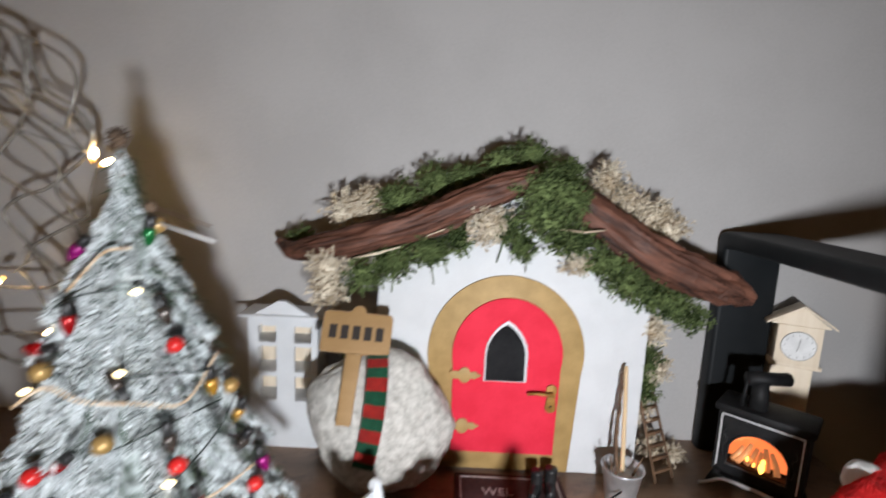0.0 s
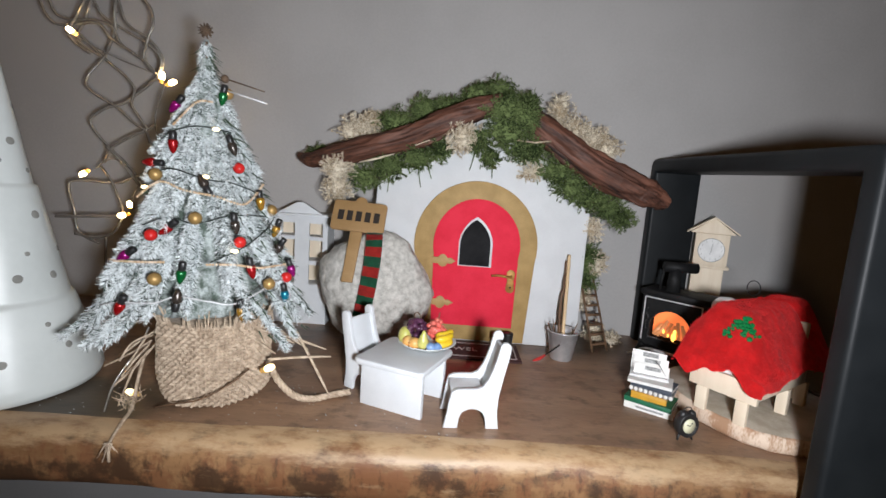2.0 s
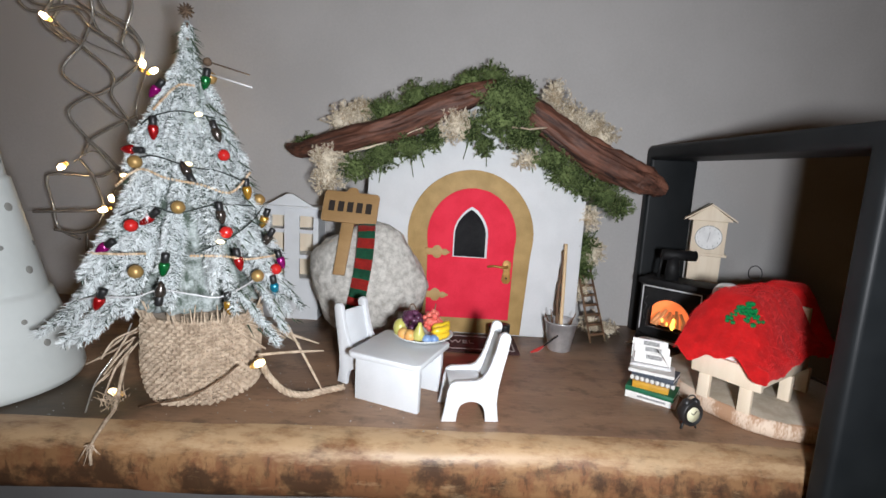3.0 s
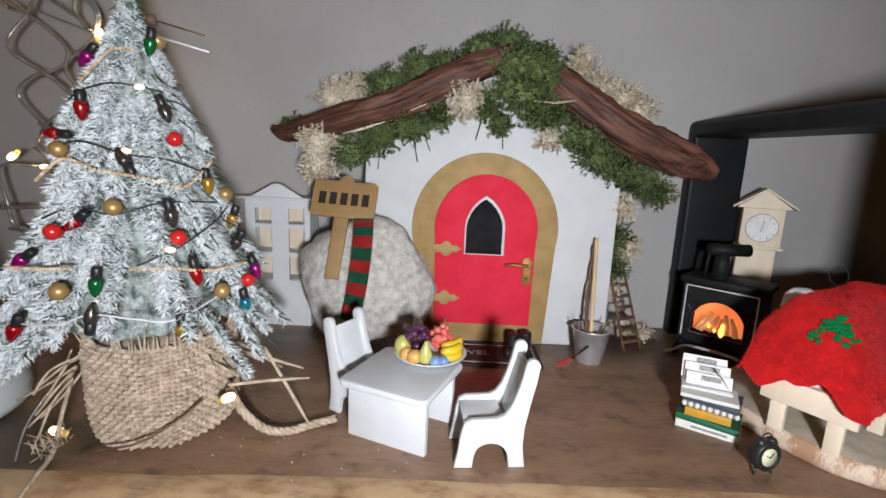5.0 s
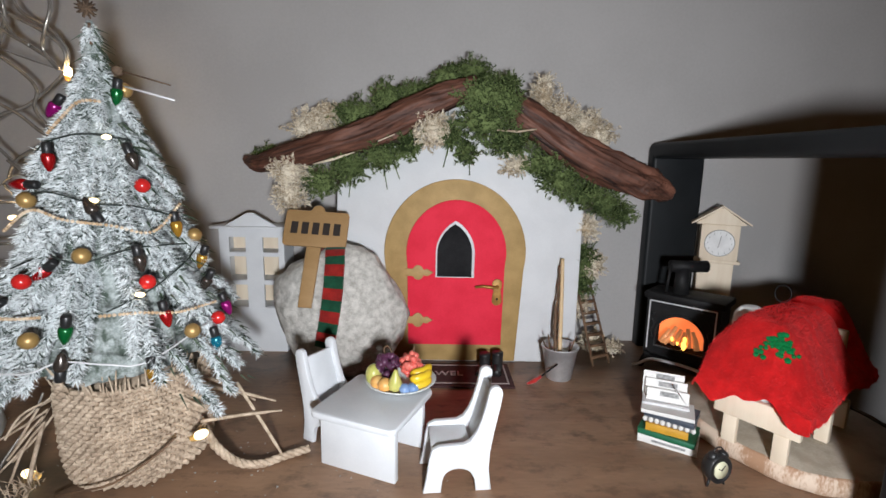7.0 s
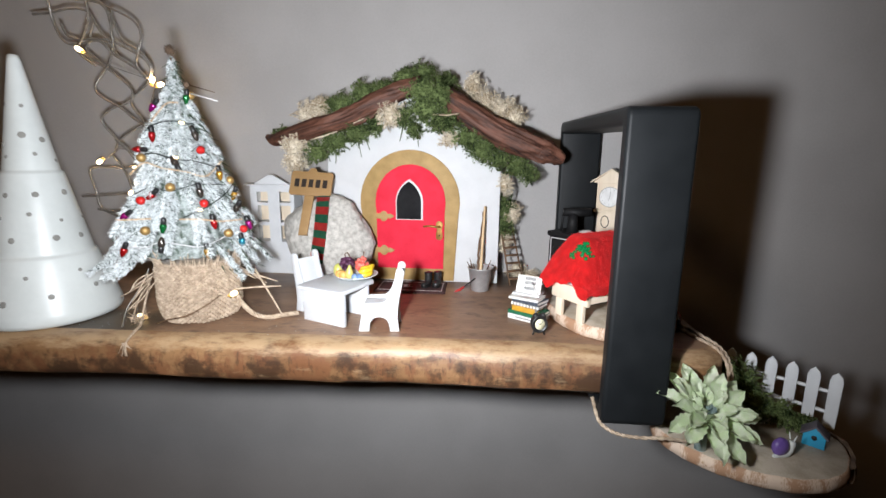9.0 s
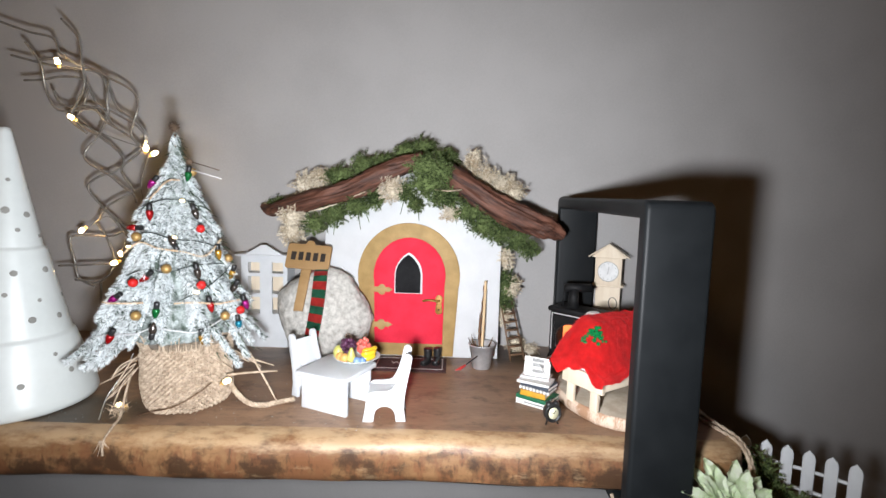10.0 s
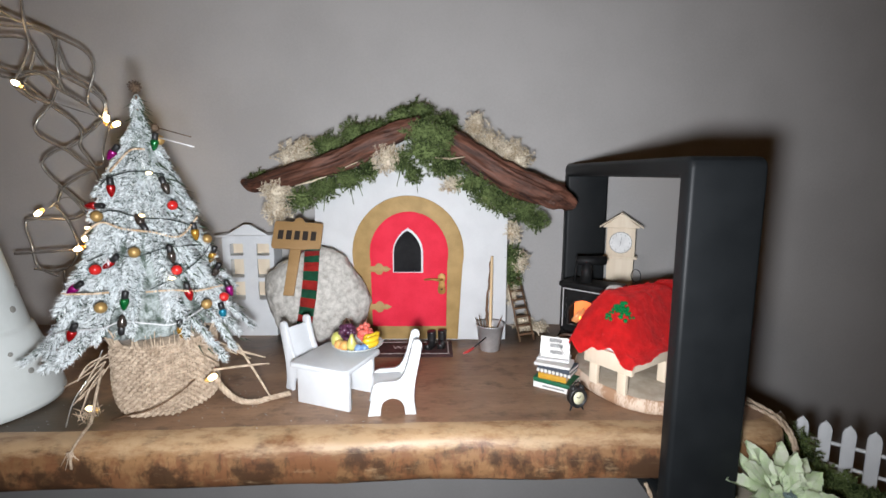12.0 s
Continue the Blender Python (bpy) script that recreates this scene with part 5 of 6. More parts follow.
# ---- stove, clock, books, alarm clock ----
def build_stove():
    s = thing("wood_stove", pose(0.2525, 0.334, 0, 0, 0, -44), "black cast iron miniature stove with glowing fire window", "stove")
    w, d, z0, z1 = 0.057, 0.030, 0.0125, 0.062
    f = -d / 2
    zc = (z0 + z1) / 2
    bm = bmesh.new()
    # box with an open fire chamber
    box(bm, (0, d / 2 - 0.002, zc), (w, 0.004, z1 - z0))
    for sx in (-1, 1):
        box(bm, (sx * (w / 2 - 0.002), -0.002, zc), (0.004, d - 0.004, z1 - z0))
    box(bm, (0, -0.002, z0 + 0.002), (w - 0.008, d - 0.004, 0.004))
    box(bm, (0, -0.002, z1 - 0.002), (w - 0.008, d - 0.004, 0.004))
    part("body", bm, IRON, s)
    part("top_plate", box(bmesh.new(), (0, 0, z1 + 0.003), (w + 0.006, d + 0.005, 0.006), 0.0018), IRON, s)
    # front with an arched opening
    fm = bmesh.new()
    zl, zh = 0.022, 0.050
    top = arc(0, 0.030, 0.0195, 0.0205, 18, 162, 14)
    hole = [(0.0188, zl)] + top + [(-0.0188, zl)]
    outer = []
    for x, z in hole:
        k = min((w / 2 - 0.0005) / max(abs(x), 1e-6), ((z1 - 0.036) / max(z - 0.036, 1e-6)) if z > 0.036 else ((0.036 - z0) / max(0.036 - z, 1e-6)))
        outer.append((x * k, 0.036 + (z - 0.036) * k))
    for t, sgn in ((f - 0.0015, 1), (f + 0.001, -1)):
        a = [fm.verts.new((x, t, z)) for x, z in hole]
        b = [fm.verts.new((x, t, z)) for x, z in outer]
        for k in range(len(a)):
            q = (k + 1) % len(a)
            fm.faces.new((a[k], a[q], b[q], b[k]) if sgn > 0 else (a[k], b[k], b[q], a[q]))
    front = part("door", fm, IRON, s)
    rim = bmesh.new()
    loop = [(x * 1.03, f - 0.002, 0.036 + (z - 0.036) * 1.04) for x, z in hole]
    tube(rim, loop + loop[:1], 0.0008, 6, False)
    part("window_rim", rim, BLACK, front)
    fl = bmesh.new()
    for c, sz in (((0, f - 0.0017, 0.0605), (0.051, 0.0006, 0.001)), ((-0.0255, f - 0.0017, 0.039), (0.001, 0.0006, 0.043)), ((0.0255, f - 0.0017, 0.039), (0.001, 0.0006, 0.043))):
        box(fl, c, sz)
    part("trim_line", fl, SILVER, front, "thin silver line")
    for sx in (-1, 1):
        sc = bmesh.new()
        tube(sc, smooth_line([(sx * 0.0215, f - 0.002, 0.05), (sx * 0.0232, f - 0.002, 0.045), (sx * 0.0205, f - 0.002, 0.041), (sx * 0.0225, f - 0.002, 0.035), (sx * 0.0215, f - 0.002, 0.028)], 4), 0.0005, 5)
        part("scrollwork", sc, BLACK, front)
    part("fire_back", box(bmesh.new(), (0, 0.006, 0.036), (0.046, 0.001, 0.034)), FIRE, s, "glowing orange fire chamber")
    for k, (x0, x1) in enumerate(((-0.013, -0.006), (-0.007, -0.002), (0.0, 0.001), (0.006, 0.003), (0.013, 0.007), (-0.016, -0.011))):
        line = [(x0, f + 0.0035 + 0.002 * (k % 2), 0.0235), ((x0 + x1) / 2 + 0.001, f + 0.006, 0.03), (x1, f + 0.01, 0.0385 - 0.002 * (k % 3))]
        part("fire_log", tube(bmesh.new(), line, [0.0024, 0.0022, 0.0015], 8), LOGM, s, "pale ceramic fire log")
    fb = bmesh.new()
    for x, z, r in ((0.003, 0.0255, 0.0032), (0.0035, 0.0305, 0.0022), (-0.0065, 0.029, 0.0016), (-0.002, 0.026, 0.0014)):
        ball(fb, (x, f + 0.0025, z), r, 2, (0.65, 0.5, 1.35))
    part("ember", fb, FLAME, s, "bright yellow glowing ember")
    for sx in (-1, 1):
        ft = smooth_line([(0, f - 0.0072, 0.0118), (sx * 0.014, f - 0.0074, 0.0112), (sx * 0.021, f - 0.0078, 0.0095), (sx * 0.0275, f - 0.0086, 0.0045), (sx * 0.0335, f - 0.0098, 0.0014)], 4)
        part("foot_trim", tube(bmesh.new(), ft, 0.0013, 6), SILVER, s, "silver edged curved foot")
        for fy in (f - 0.002, d / 2 - 0.005):
            lg = tube(bmesh.new(), [(sx * 0.023, fy, 0.0135), (sx * 0.027, fy, 0.006), (sx * 0.0295, fy - 0.001, 0.0)], [0.0035, 0.0028, 0.0024], 8)
            part("foot", lg, IRON, s)
    ash = box(bmesh.new(), (0, f - 0.002, 0.0105), (0.05, 0.008, 0.0045), 0.001)
    part("ash_lip", ash, IRON, s)
    q = Vector((-0.006, -0.004, 0))
    part("flue_pipe", tube(bmesh.new(), [q + Vector((0, 0, z1 + 0.005)), q + Vector((0, 0, 0.0905))], [0.0066, 0.0050], 16), IRON, s)
    e = Vector((math.cos(radians(44)), math.sin(radians(44)), 0))
    top = q + Vector((0, 0, 0.0915))
    part("flue_tee", tube(bmesh.new(), [top - e * 0.011, top + e * 0.020], 0.0050, 16), IRON, s)
    part("flue_back", tube(bmesh.new(), [top - e * 0.0125 + Vector((0, 0, -0.022)), top - e * 0.0105], 0.0013, 8), IRON, s)


build_stove()


def build_clock():
    c = thing("longcase_clock", pose(0.2990, 0.3790, 0, 0, 0, -24) @ Matrix.Diagonal((0.87, 0.9, 1, 1)), "pale unpainted wooden longcase clock with white dial", "clock")
    part("case", box(bmesh.new(), (0, 0.003, 0.04375), (0.0335, 0.012, 0.0875), 0.0006), PALEPINE, c)
    part("base", box(bmesh.new(), (0, 0.0015, 0.007), (0.04, 0.016, 0.014), 0.0008), PALEPINE, c)
    part("ledge", box(bmesh.new(), (0, -0.001, 0.089), (0.042, 0.021, 0.003), 0.0009), PALEPINE, c)
    part("hood", box(bmesh.new(), (0, -0.003, 0.107), (0.0355, 0.019, 0.033), 0.0006), PALEPINE, c)
    part("gable", slab(bmesh.new(), [(-0.0225, 0.1235), (0.0225, 0.1235), (0.0225, 0.125), (0.0015, 0.1385), (-0.0015, 0.1385), (-0.0225, 0.125)], 0.016, pose(0, -0.0045, 0), 0.0006), PALEPINE, c)
    for sx in (-1, 1):
        part("roof_board", slab(bmesh.new(), [(sx * 0.0272, 0.1232), (sx * 0.0272, 0.1250), (0, 0.1412), (0, 0.1394)], 0.020, pose(0, -0.0047, 0), 0.0004), PALEPINE, c)
    dial = part("dial", slab(bmesh.new(), arc(0, 0.1068, 0.0134, 0.0117, 0, 350, 35), 0.0008, pose(0, -0.0129, 0)), DIAL, c, "white paper clock dial")
    rim = bmesh.new()
    loop = [(0.0137 * math.cos(2 * math.pi * k / 36), -0.0132, 0.1068 + 0.0120 * math.sin(2 * math.pi * k / 36)) for k in range(37)]
    tube(rim, loop, 0.00035, 5, False)
    part("dial_rim", rim, GREYINK, dial)
    tk = bmesh.new()
    for k in range(12):
        a = radians(30 * k)
        box(tk, (0.0110 * math.sin(a), -0.0136, 0.1068 + 0.0096 * math.cos(a)), (0.0005, 0.0003, 0.0016), 0, None)
    part("hour_marks", tk, GREYINK, dial)
    for a, l in ((-8, 0.0066), (165, 0.0045)):
        h = box(bmesh.new(), (0, 0, l / 2), (0.0006, 0.0003, l), 0, pose(0, -0.0138, 0.1068, 0, -a, 0))
        part("clock_hand", h, GREYINK, dial)


build_clock()


def build_books():
    z = 0.0
    for mat, w, d, h, rot, dx, band in ((PAPER, 0.0335, 0.024, 0.0048, -33, 0, "white"), (BOOKGREEN, 0.0325, 0.0240, 0.0036, -36, -0.0004, "green"), (BOOKYELLOW, 0.0240, 0.0205, 0.0050, -31, -0.0014, "ochre yellow"), (BOOKGREY, 0.0290, 0.0195, 0.0032, -34, 0.0002, "white ringed grey"), (BOOKBLUE, 0.0285, 0.021, 0.0036, -38, 0.0006, "slate blue"), (PAPER, 0.0300, 0.0205, 0.0022, -27, -0.0026, "pale grey")):
        b = thing("book", pose(0.1875 + dx, 0.2255, z, 0, 0, rot), "closed book with " + band + " cover in a shelf stack", "book", "stack of books")
        part("cover", box(bmesh.new(), (0, 0, 0.0003), (w, d, 0.0006)), mat, b)
        part("cover", box(bmesh.new(), (0, 0, h - 0.0003), (w, d, 0.0006)), mat, b)
        part("spine", box(bmesh.new(), (0, -d / 2 + 0.0005, h / 2), (w, 0.001, h - 0.0012), 0.0003), mat, b)
        part("pages", box(bmesh.new(), (0.0003, 0.0004, h / 2), (w - 0.0014, d - 0.0016, h - 0.0013)), PAPER, b)
        if band == "white":
            part("lettering_bar", box(bmesh.new(), (0.001, -d / 2 - 0.0002, h / 2), (0.019, 0.0003, 0.0014)), GREYINK, b, "dark line of print")
        if band == "white ringed grey":
            for k in range(9):
                dot = bmesh.new()
                ball(dot, (-0.0136 + 0.0034 * k, -d / 2 - 0.0004, h / 2), 0.0017, 2, (0.8, 0.6, 1.05))
                part("spiral_ring", dot, PAPER, b)
        z += h
    stand = thing("card_rack", pose(0.1865, 0.2325, z, 0, 0, -24), "small rack of white printed cards on the book stack", "card rack")
    part("rack_base", box(bmesh.new(), (0, 0, 0.0008), (0.027, 0.018, 0.0016), 0.0003), SILVER, stand)
    for k, (y, h, dx) in enumerate(((-0.004, 0.0075, 0.001), (0.001, 0.0115, 0.0), (0.0055, 0.0145, -0.0015))):
        card = part("card", box(bmesh.new(), (dx, 0, h / 2), (0.0245, 0.0007, h), 0, pose(0, y, 0.0016, -16, 0, 0)), PAPER, stand, "white printed card")
        part("print", box(bmesh.new(), (dx + 0.001, -0.0006, h - 0.0028), (0.011, 0.0003, 0.0030), 0, pose(0, y, 0.0016, -16, 0, 0)), GREYINK, card, "grey printed drawing")
    part("rack_wire", tube(bmesh.new(), [(-0.012, -0.008, 0.0016), (0.013, -0.0075, 0.0016), (0.004, -0.006, 0.014)], 0.0005, 5), SILVER, stand)


build_books()


def build_alarm():
    a = thing("alarm_clock", pose(0.1915, 0.1825, 0, 0, 0, 12) @ Matrix.Diagonal((0.76, 0.76, 0.86, 1)), "black miniature twin bell alarm clock with cream dial", "alarm clock")
    body = part("body", lathe(bmesh.new(), [(0.0075, -0.005), (0.0092, -0.0042), (0.0097, 0), (0.0094, 0.0042), (0.0082, 0.0048), (0.0078, 0.004), (0, 0.004)], 28, pose(0, 0, 0.0125, 90, 0, 0)), BLACK, a)
    part("dial", lathe(bmesh.new(), [(0.0058, 0.0040), (0.0058, 0.0046), (0.0, 0.0047)], 24, pose(0, 0, 0.0125, 90, 0, 0)), CREAMDIAL, a, "cream dial")
    hd = bmesh.new()
    box(hd, (0, 0, 0.002), (0.0005, 0.0003, 0.004), 0, pose(0, -0.0049, 0.0125, 0, 40, 0))
    box(hd, (0, 0, 0.0016), (0.0005, 0.0003, 0.0032), 0, pose(0, -0.0049, 0.0125, 0, -60, 0))
    part("clock_hand", hd, INK, a)
    for s in (-1, 1):
        part("foot", tube(bmesh.new(), [(s * 0.005, 0, 0.005), (s * 0.0072, -0.001, 0)], [0.0011, 0.0009], 7), BLACK, a)
        part("bell", lathe(bmesh.new(), [(0.0036, 0), (0.0035, 0.001), (0.002, 0.0026), (0, 0.003)], 14, pose(s * 0.0045, 0, 0.0205, 0, s * 25, 0)), BLACK, a)
    part("carry_loop", tube(bmesh.new(), [(0.0042 * math.cos(radians(q)), 0, 0.0225 + 0.0036 * math.sin(radians(q))) for q in range(0, 181, 20)], 0.0005, 6), BLACK, a)


build_alarm()


# ---- wood slice and bed ----
def wood_slice(name, m, rx, ry, h, label, seed):
    s = thing(name, m, label, "wood slice")
    n = 72
    out = []
    for k in range(n):
        a = 2 * math.pi * k / n
        q = 1 + 0.05 * noise.noise((math.cos(a) * 1.5 + seed, math.sin(a) * 1.5, 0)) + 0.02 * noise.noise((math.cos(a) * 6 + seed, math.sin(a) * 6, 2))
        out.append((rx * q * math.cos(a), ry * q * math.sin(a)))
    bm = bmesh.new()
    rings = []
    for k, z in ((0.965, 0), (0.99, 0.0015), (1.0, h * 0.5), (0.985, h - 0.0012), (0.965, h)):
        rings.append([bm.verts.new((x * k, y * k, z + (0.0006 * noise.noise((x * 150, y * 150, z * 90))))) for x, y in out])
    for a, b in zip(rings, rings[1:]):
        for k in range(n):
            bm.faces.new((a[k], a[(k + 1) % n], b[(k + 1) % n], b[k])).material_index = 1
    bm.faces.new(rings[0][::-1]), bm.faces.new(rings[-1])
    part("slice_body", bm, [SLICEWOOD, SLICERIM], s)
    bk = bmesh.new()
    rings = []
    arcn = 40
    for i in range(arcn + 1):
        k = int(n * (0.93 + 0.38 * i / arcn)) % n
        x, y = out[k]
        w = 1.02 + 0.02 * noise.noise((i * 0.4, seed, 0))
        rings.append([bk.verts.new((x * p, y * p, z)) for p, z in ((0.99, 0), (w + 0.015, 0.001), (w + 0.02, h * 0.6), (w + 0.005, h + 0.001), (0.985, h + 0.0006))])
    for a, b in zip(rings, rings[1:]):
        for k in range(4):
            bk.faces.new((a[k], a[k + 1], b[k + 1], b[k]))
    bmesh.ops.recalc_face_normals(bk, faces=bk.faces[:])
    part("bark_rim", bk, SLICEBARK, s, "dark bark left on the rim")
    return s


wood_slice("wood_slice", pose(0.2665, 0.2345, 0), 0.0575, 0.0675, 0.0115, "round cut wood slice under the miniature bed", 2.0)


def build_bed():
    b = thing("bed", pose(0.2185, 0.1955, 0.0115, 0, 0, -56), "pale wooden miniature bed on a wood slice", "bed")
    # x along the foot board, y along the bed
    part("foot_board", box(bmesh.new(), (0.0, 0.002, 0.0235), (0.044, 0.004, 0.014), 0.0006), PALEPINE, b)
    for x in (-0.0125, 0.0135):
        part("leg", box(bmesh.new(), (x, 0.002, 0.0083), (0.0075, 0.004, 0.0166), 0.0005), PALEPINE, b)
    for x in (-0.0185, 0.0185):
        part("side_rail", box(bmesh.new(), (x, 0.041, 0.0235), (0.0045, 0.074, 0.011), 0.0006), PALEPINE, b)
    part("head_board", box(bmesh.new(), (-0.004, 0.0885, 0.03), (0.036, 0.004, 0.06), 0.0008), PALEPINE, b)
    for x, y in ((0.0185, 0.05), (0.0185, 0.08)):
        part("leg", box(bmesh.new(), (x, y, 0.009), (0.007, 0.005, 0.018), 0.0005), PALEPINE, b)
    part("slat_base", box(bmesh.new(), (0, 0.041, 0.026), (0.034, 0.074, 0.004), 0.0006), PALEPINE, b)


build_bed()


def build_bedding():
    bed_m = pose(0.2185, 0.1955, 0.0115, 0, 0, -56)
    bm = bmesh.new()
    box(bm, (0, 0.038, 0.0305), (0.034, 0.066, 0.006), 0.002, None, 3)
    tagged(part("mattress", bm, LINEN, None, "", bed_m), "white mattress lying on the miniature bed", "mattress")
    bm = bmesh.new()
    ball(bm, (0, 0, 0), 1, 4)
    for v in bm.verts:
        q = v.co
        v.co = Vector((math.copysign(abs(q.x) ** 0.7, q.x) * 0.0095, math.copysign(abs(q.y) ** 0.8, q.y) * 0.009, q.z * 0.0105)) * (1 + 0.06 * noise.noise(q * 3))
        v.co += Vector((-0.0245, 0.043, 0.0635))
    tagged(part("pillow", bm, LINEN, None, "", bed_m), "plump white pillow at the bed head", "pillow")


build_bedding()


def build_blanket():
    bl = thing("blanket", pose(0.2185, 0.1955, 0.0115, 0, 0, -56), "fluffy red knitted blanket draped over the bed", "blanket")
    nx, ny = 60, 84
    rng = np.random.default_rng(31)
    V = np.zeros((nx + 1, ny + 1, 3))

    def ease(q):
        q = min(1, max(0, q))
        return q * q * (3 - 2 * q)

    for i in range(nx + 1):
        for j in range(ny + 1):
            u, v = i / nx, j / ny
            sx = -0.0365 + (0.0675 + 0.003 * math.sin(v * 9)) * u
            hem = -0.0125 + 0.0045 * math.sin(u * 9.5 + 2.2) + 0.002 * math.sin(u * 21)
            sy = hem + (0.108 - hem) * v
            # cloth lying on the bed, then hanging over its edges
            out_l, out_r, out_f = max(0, -0.031 - sx), max(0, sx - 0.0265), max(0, -0.0065 - sy)
            x, y = sx + 0.8 * out_l - 0.8 * out_r, sy + 0.85 * out_f
            up = ease((y + 0.012) / 0.031)
            across = 1 - ease((x - 0.001) / 0.027) if x > 0 else 1 - 0.42 * ease((-x - 0.018) / 0.016)
            hang = max(out_l, out_r, out_f)
            z = 0.0345 + 0.0380 * up * across - 0.9 * hang - 0.25 * (out_l + out_r + out_f - hang)
            z -= 0.016 * max(0, 1 - abs(y - 0.089) / 0.008) * across
            z += 0.0024 * noise.noise((sx * 60, sy * 60, 1)) + 0.0012 * noise.noise((sx * 190, sy * 190, 4))
            V[i, j] = (x, y, z)
    bm = bmesh.new()
    vs = [[bm.verts.new(V[i, j]) for j in range(ny + 1)] for i in range(nx + 1)]
    for i in range(nx):
        for j in range(ny):
            bm.faces.new((vs[i][j], vs[i + 1][j], vs[i + 1][j + 1], vs[i][j + 1]))
    bmesh.ops.solidify(bm, geom=bm.faces[:], thickness=0.0018)
    part("cloth", bm, WOOL, bl)
    n = 15000
    iu, iv = rng.uniform(0, nx - 0.01, n), rng.uniform(0, ny - 0.01, n)
    i0, j0 = iu.astype(int), iv.astype(int)
    P = V[i0, j0] + (V[i0 + 1, j0] - V[i0, j0]) * (iu - i0)[:, None] + (V[i0, j0 + 1] - V[i0, j0]) * (iv - j0)[:, None]
    N = np.cross(V[i0 + 1, j0] - V[i0, j0], V[i0, j0 + 1] - V[i0, j0])
    N /= np.linalg.norm(N, axis=1, keepdims=True) + 1e-9
    Vs, F = slivers(P, N * 0.4 + rng.normal(size=(n, 3)) * 0.8, rng.uniform(0.0008, 0.0020, n), np.full(n, 0.00014))
    cloud("fuzz", Vs, F, WOOL, bl)
    ring = [(-0.0118 + 0.0045 * math.cos(q * math.pi / 9), 0.0515, 0.0835 + 0.0055 * math.sin(q * math.pi / 9)) for q in range(19)]
    part("hanging_loop", tube(bmesh.new(), ring, 0.00036, 6, False), IRON, bl, "thin dark wire loop")
    ld = random.Random(9)
    cx, cy = 0.003, 0.0095

    def height(x, y):
        d = (V[:, :, 0] - x) ** 2 + (V[:, :, 1] - y) ** 2
        k = np.unravel_index(np.argmin(d), d.shape)
        return V[k][2]

    for k in range(64):
        a = ld.uniform(0, 6.28)
        r = ld.uniform(0, 1) ** 0.6
        u, v = r * 0.0100 * math.cos(a), r * (0.0034 + 0.0012 * math.cos(5 * a)) * math.sin(a)
        x, y = cx + 0.88 * u + 0.48 * v, cy + 0.48 * u - 0.88 * v
        bead = bmesh.new()
        ball(bead, (x, y, height(x, y) + 0.001), ld.uniform(0.0013, 0.0021), 1)
        part("bead", bead, BEADGREEN, bl, "shiny green bead of a leaf motif")


build_blanket()


# ---- lower garden slice ----
GX, GY, GZ = 0.345, 0.148, -0.0755
wood_slice("garden_slice", pose(GX + 0.013, GY + 0.001, GZ, 0, 0, -14), 0.0700, 0.055, 0.0115, "cut wood slice carrying a tiny fenced garden", 5.0)
GTOP = GZ + 0.0115


def build_fence():
    f = thing("picket_fence", pose(0, 0, 0), "white painted miniature picket fence on the wood slice", "fence")
    def at(t):
        return Vector((0.371 + 0.0605 * (1.14 * t - 0.14 * t * t), 0.206 - 0.033 * t - 0.010 * t * t, GTOP))

    for k in range(6):
        d = at(k / 5 + 0.05) - at(k / 5 - 0.05)
        m = Matrix.Translation(at(k / 5)) @ pose(0, 0, 0, 0, 0, math.degrees(math.atan2(d.y, d.x)))
        part("picket", slab(bmesh.new(), [(-0.0042, 0), (0.0042, 0), (0.0044, 0.042), (0.0034, 0.0458), (0.0, 0.0495), (-0.0034, 0.0458), (-0.0044, 0.042)], 0.002, m, 0.0004), WHITE_WOOD, f)
    for z in (0.012, 0.030):
        part("rail", tube(bmesh.new(), [at(-0.06 + 1.12 * k / 12) + Vector((0.0013, 0.0026, z)) for k in range(13)], 0.0016, 8), WHITE_WOOD, f)


build_fence()


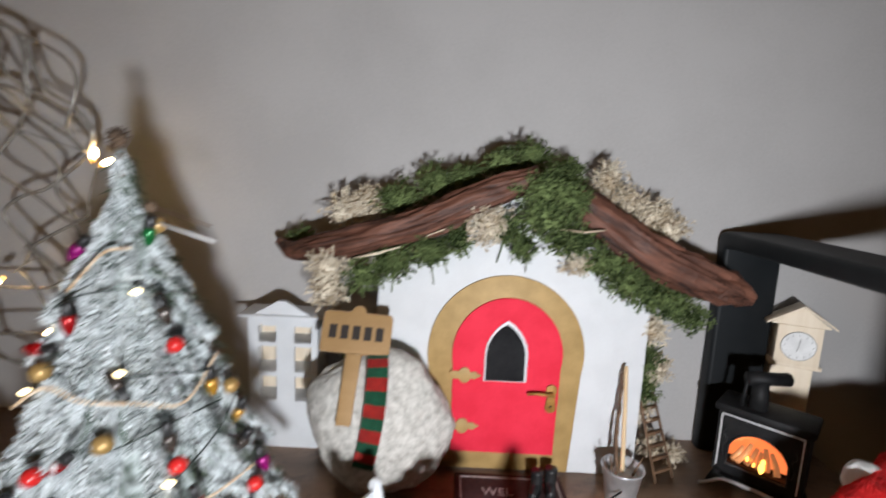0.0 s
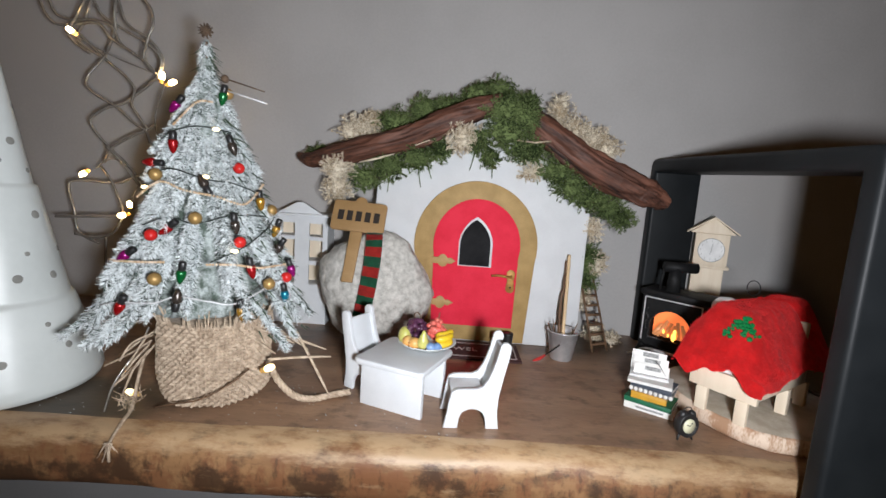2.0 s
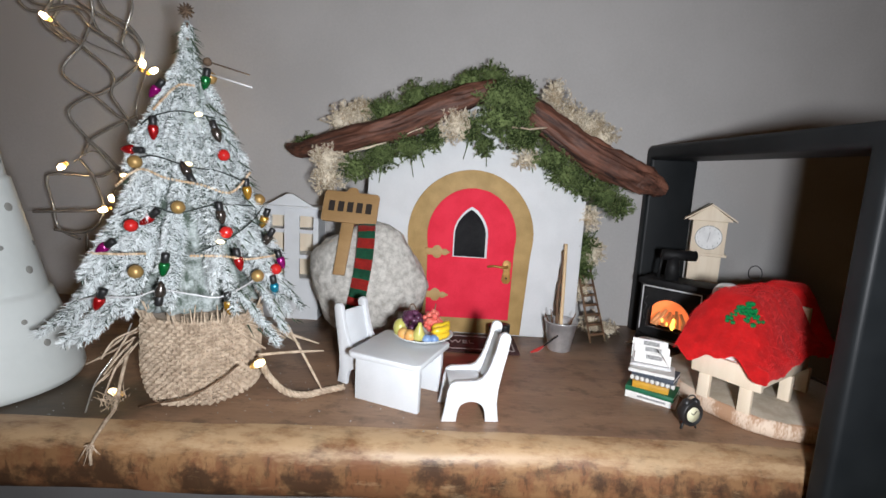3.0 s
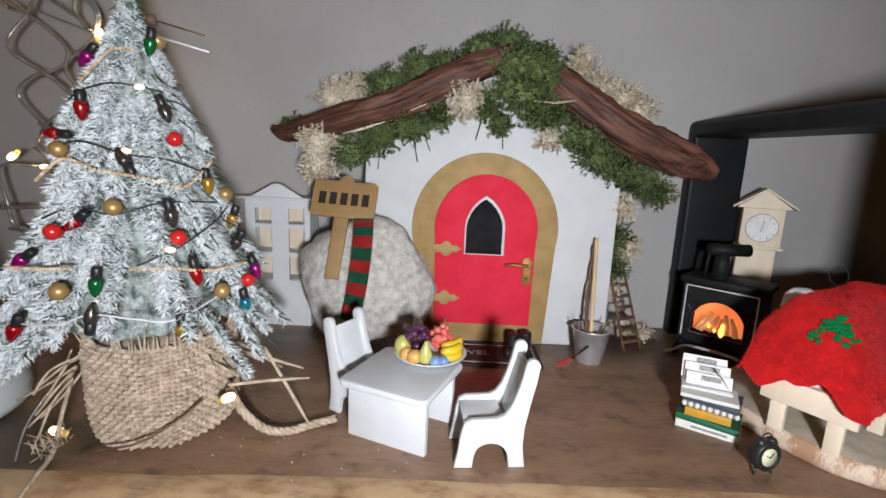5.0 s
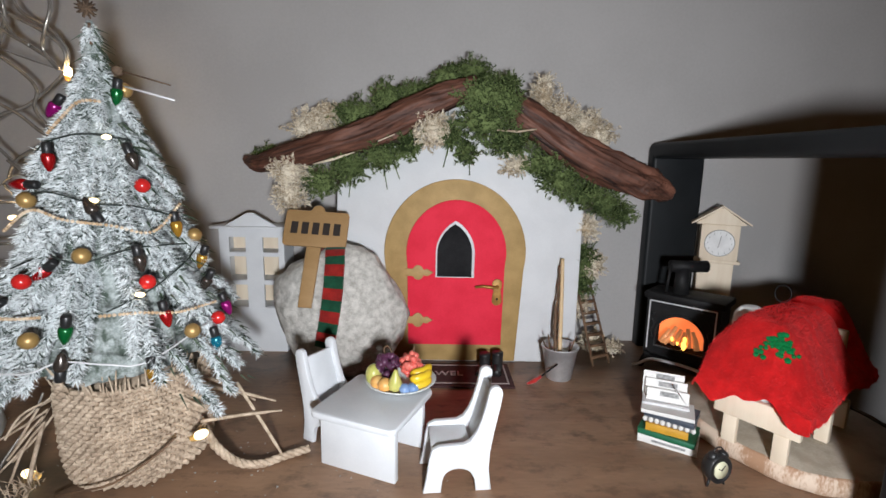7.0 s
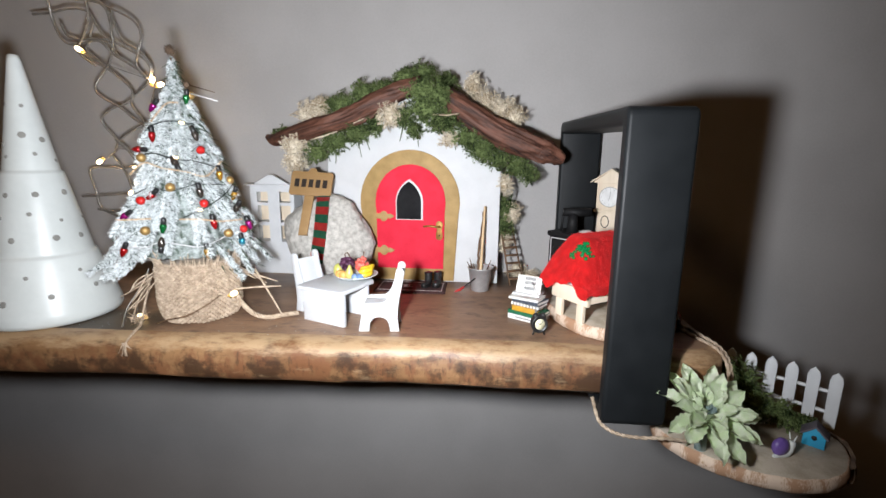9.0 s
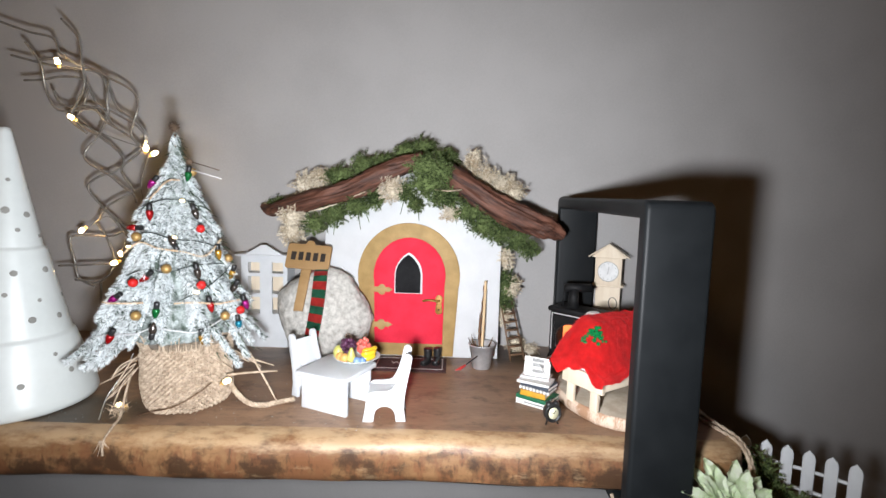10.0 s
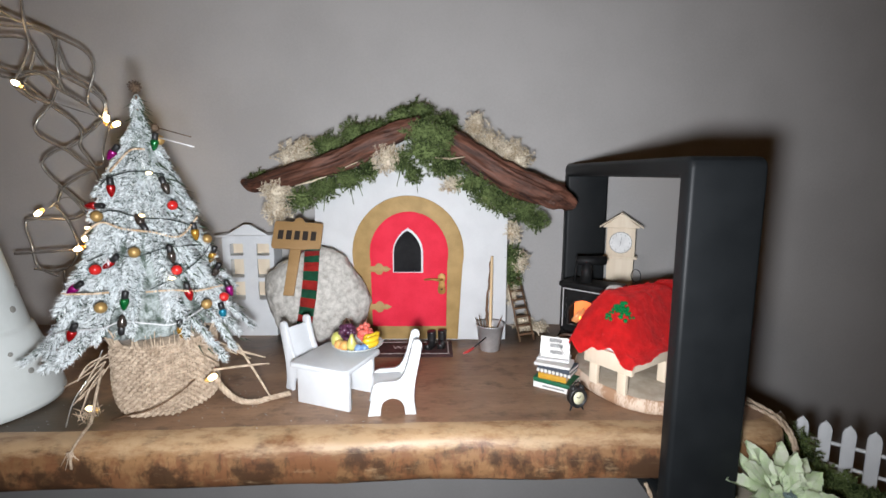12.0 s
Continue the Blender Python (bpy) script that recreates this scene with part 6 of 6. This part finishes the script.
def build_succulent():
    s = thing("succulent", pose(0.3105, 0.123, GTOP) @ Matrix.Diagonal((1.08, 1.08, 1.08, 1)), "pale green artificial succulent rosette on the wood slice", "succulent")
    tilt = pose(0, 0, 0.027, 38, 0, 6)
    wild = random.Random(14)
    for ring, (n, l, w, el) in enumerate(((11, 0.036, 0.0140, 4), (9, 0.031, 0.0130, 20), (6, 0.021, 0.0100, 42), (4, 0.009, 0.006, 64))):
        for k in range(n):
            a = 360 * k / n + ring * 21 + wild.uniform(-9, 9)
            m = tilt @ pose(0, 0, 0.001 * ring, 0, 0, a) @ pose(0, 0, 0, wild.uniform(-18, 18), -el + wild.uniform(-9, 9), 0)
            bm = bmesh.new()
            rows = []
            for i in range(15):
                u = i / 14
                ww = w * (0.35 + 1.3 * u) * (1 - u ** 2.2) * (1.0 + (0.17 if i % 2 else -0.07) * (u > 0.25) * wild.uniform(0.5, 1.2))
                zz = 0.004 * math.sin(u * 2.2) * (1 if ring < 2 else 0.5)
                rows.append([bm.verts.new(m @ Vector((l * u + (0.0016 if abs(q) == 0.5 and 0 < i < 13 else 0), ww * q, zz + 0.0034 * (q * q * 4 - 0.4) + 0.0012 * math.sin(9 * u + 7 * q + k)))) for q in (-0.5, -0.25, 0, 0.25, 0.5)])
            for r0, r1 in zip(rows, rows[1:]):
                for q in range(4):
                    bm.faces.new((r0[q], r0[q + 1], r1[q + 1], r1[q]))
            bmesh.ops.solidify(bm, geom=bm.faces[:], thickness=0.0013)
            part("leaf", bm, SUCC if ring < 3 else SUCCTIP, s)
    part("stem", tube(bmesh.new(), [(0, 0, 0), (0, 0, 0.027)], 0.004, 8), SUCCTIP, s)


build_succulent()

bush = thing("moss_bush", pose(0, 0, 0), "dark green moss heaped along the white fence", "moss")
for x, y, z, r in ((0.354, 0.192, 0.028, 0.019), (0.368, 0.184, 0.024, 0.019), (0.376, 0.172, 0.014, 0.017), (0.392, 0.163, 0.010, 0.015), (0.406, 0.155, 0.007, 0.011), (0.342, 0.176, 0.018, 0.016)):
    moss_clump(bush, (x, y, GTOP + z), (r, r * 0.8, max(0.007, z)), MOSS, rng_floor)


def build_snail():
    s = thing("snail", pose(0.3665, 0.119, GTOP, 0, 0, 20) @ Matrix.Diagonal((1.05, 1.05, 1.05, 1)), "white ceramic snail with a purple shell on the slice", "snail figurine")
    line = smooth_line([(-0.006, 0, 0.0015), (0, 0, 0.002), (0.006, 0, 0.003), (0.0085, 0, 0.008), (0.0095, 0, 0.011)], 4)
    bm = tube(bmesh.new(), line, [float(np.interp(i / (len(line) - 1), [0, 0.4, 0.8, 1], [0.001, 0.0032, 0.003, 0.0022])) for i in range(len(line))], 10)
    for q in (-0.0015, 0.0015):
        tube(bm, [(0.0092, q, 0.012), (0.0095, q * 1.8, 0.0165)], [0.0006, 0.0004], 5)
    for v in ball(bm, (-0.001, 0, 0.0085), 0.0068, 3, (1, 0.6, 1)):
        for f in v.link_faces:
            f.material_index = 1
    part("snail_body", bm, [CERAMIC, PURPLE], s)


build_snail()


def build_birdhouse():
    b = thing("bird_box", pose(0.403, 0.138, GTOP, 0, 0, -38) @ Matrix.Diagonal((1.1, 1.1, 1.1, 1)), "tiny blue painted bird box with slate roof", "bird box")
    part("box_body", slab(bmesh.new(), [(-0.0065, 0), (0.0065, 0), (0.0065, 0.0085), (0, 0.0145), (-0.0065, 0.0085)], 0.010, None, 0.0005), BLUEPAINT, b)
    for s in (-1, 1):
        part("roof_board", box(bmesh.new(), (s * 0.0038, 0, 0.0122), (0.0112, 0.0125, 0.0013), 0.0003, Matrix.Translation((0, 0, 0)) @ Matrix.Translation((s * 0.0038, 0, 0.0122)) @ pose(0, 0, 0, 0, s * 43, 0) @ Matrix.Translation((-s * 0.0038, 0, -0.0122))), SLATE, b)
    part("entry_hole", lathe(bmesh.new(), [(0.0017, 0), (0.0017, 0.0004), (0, 0.0004)], 12, pose(0, -0.005, 0.0072, 90, 0, 0)), INK, b)


build_birdhouse()


def twine(pts):
    line = smooth_line(pts, 12)
    bm = bmesh.new()
    for k in range(2):
        out = []
        for i, p in enumerate(line):
            d = (line[min(i + 1, len(line) - 1)] - line[max(i - 1, 0)]).normalized()
            u = d.cross(Vector((0.2, 0.1, 1))).normalized()
            a = i * 0.9 + k * math.pi
            out.append(p + (u * math.cos(a) + d.cross(u) * math.sin(a)) * 0.0006)
        tube(bm, out, 0.0011, 6)
    return tagged(part("twine", bm, STRAW), "natural jute twine tying the wood slice to the shelf", "twine", "twine loops")


twine([(0.303, 0.30, 0.0016), (0.322, 0.24, 0.0016), (0.336, 0.19, 0.0014), (0.3415, 0.165, -0.002), (0.343, 0.152, -0.018), (0.341, 0.15, -0.04), (0.336, 0.153, -0.063)])
twine([(0.298, 0.28, 0.0016), (0.316, 0.225, 0.0016), (0.329, 0.188, 0.0014), (0.3375, 0.163, -0.0012), (0.3395, 0.150, -0.016), (0.337, 0.148, -0.036)])
twine([(0.2345, 0.152, -0.041), (0.2358, 0.131, -0.0500), (0.246, 0.1232, -0.0545), (0.262, 0.1222, -0.0568), (0.284, 0.1228, -0.0568), (0.303, 0.126, -0.0605)])
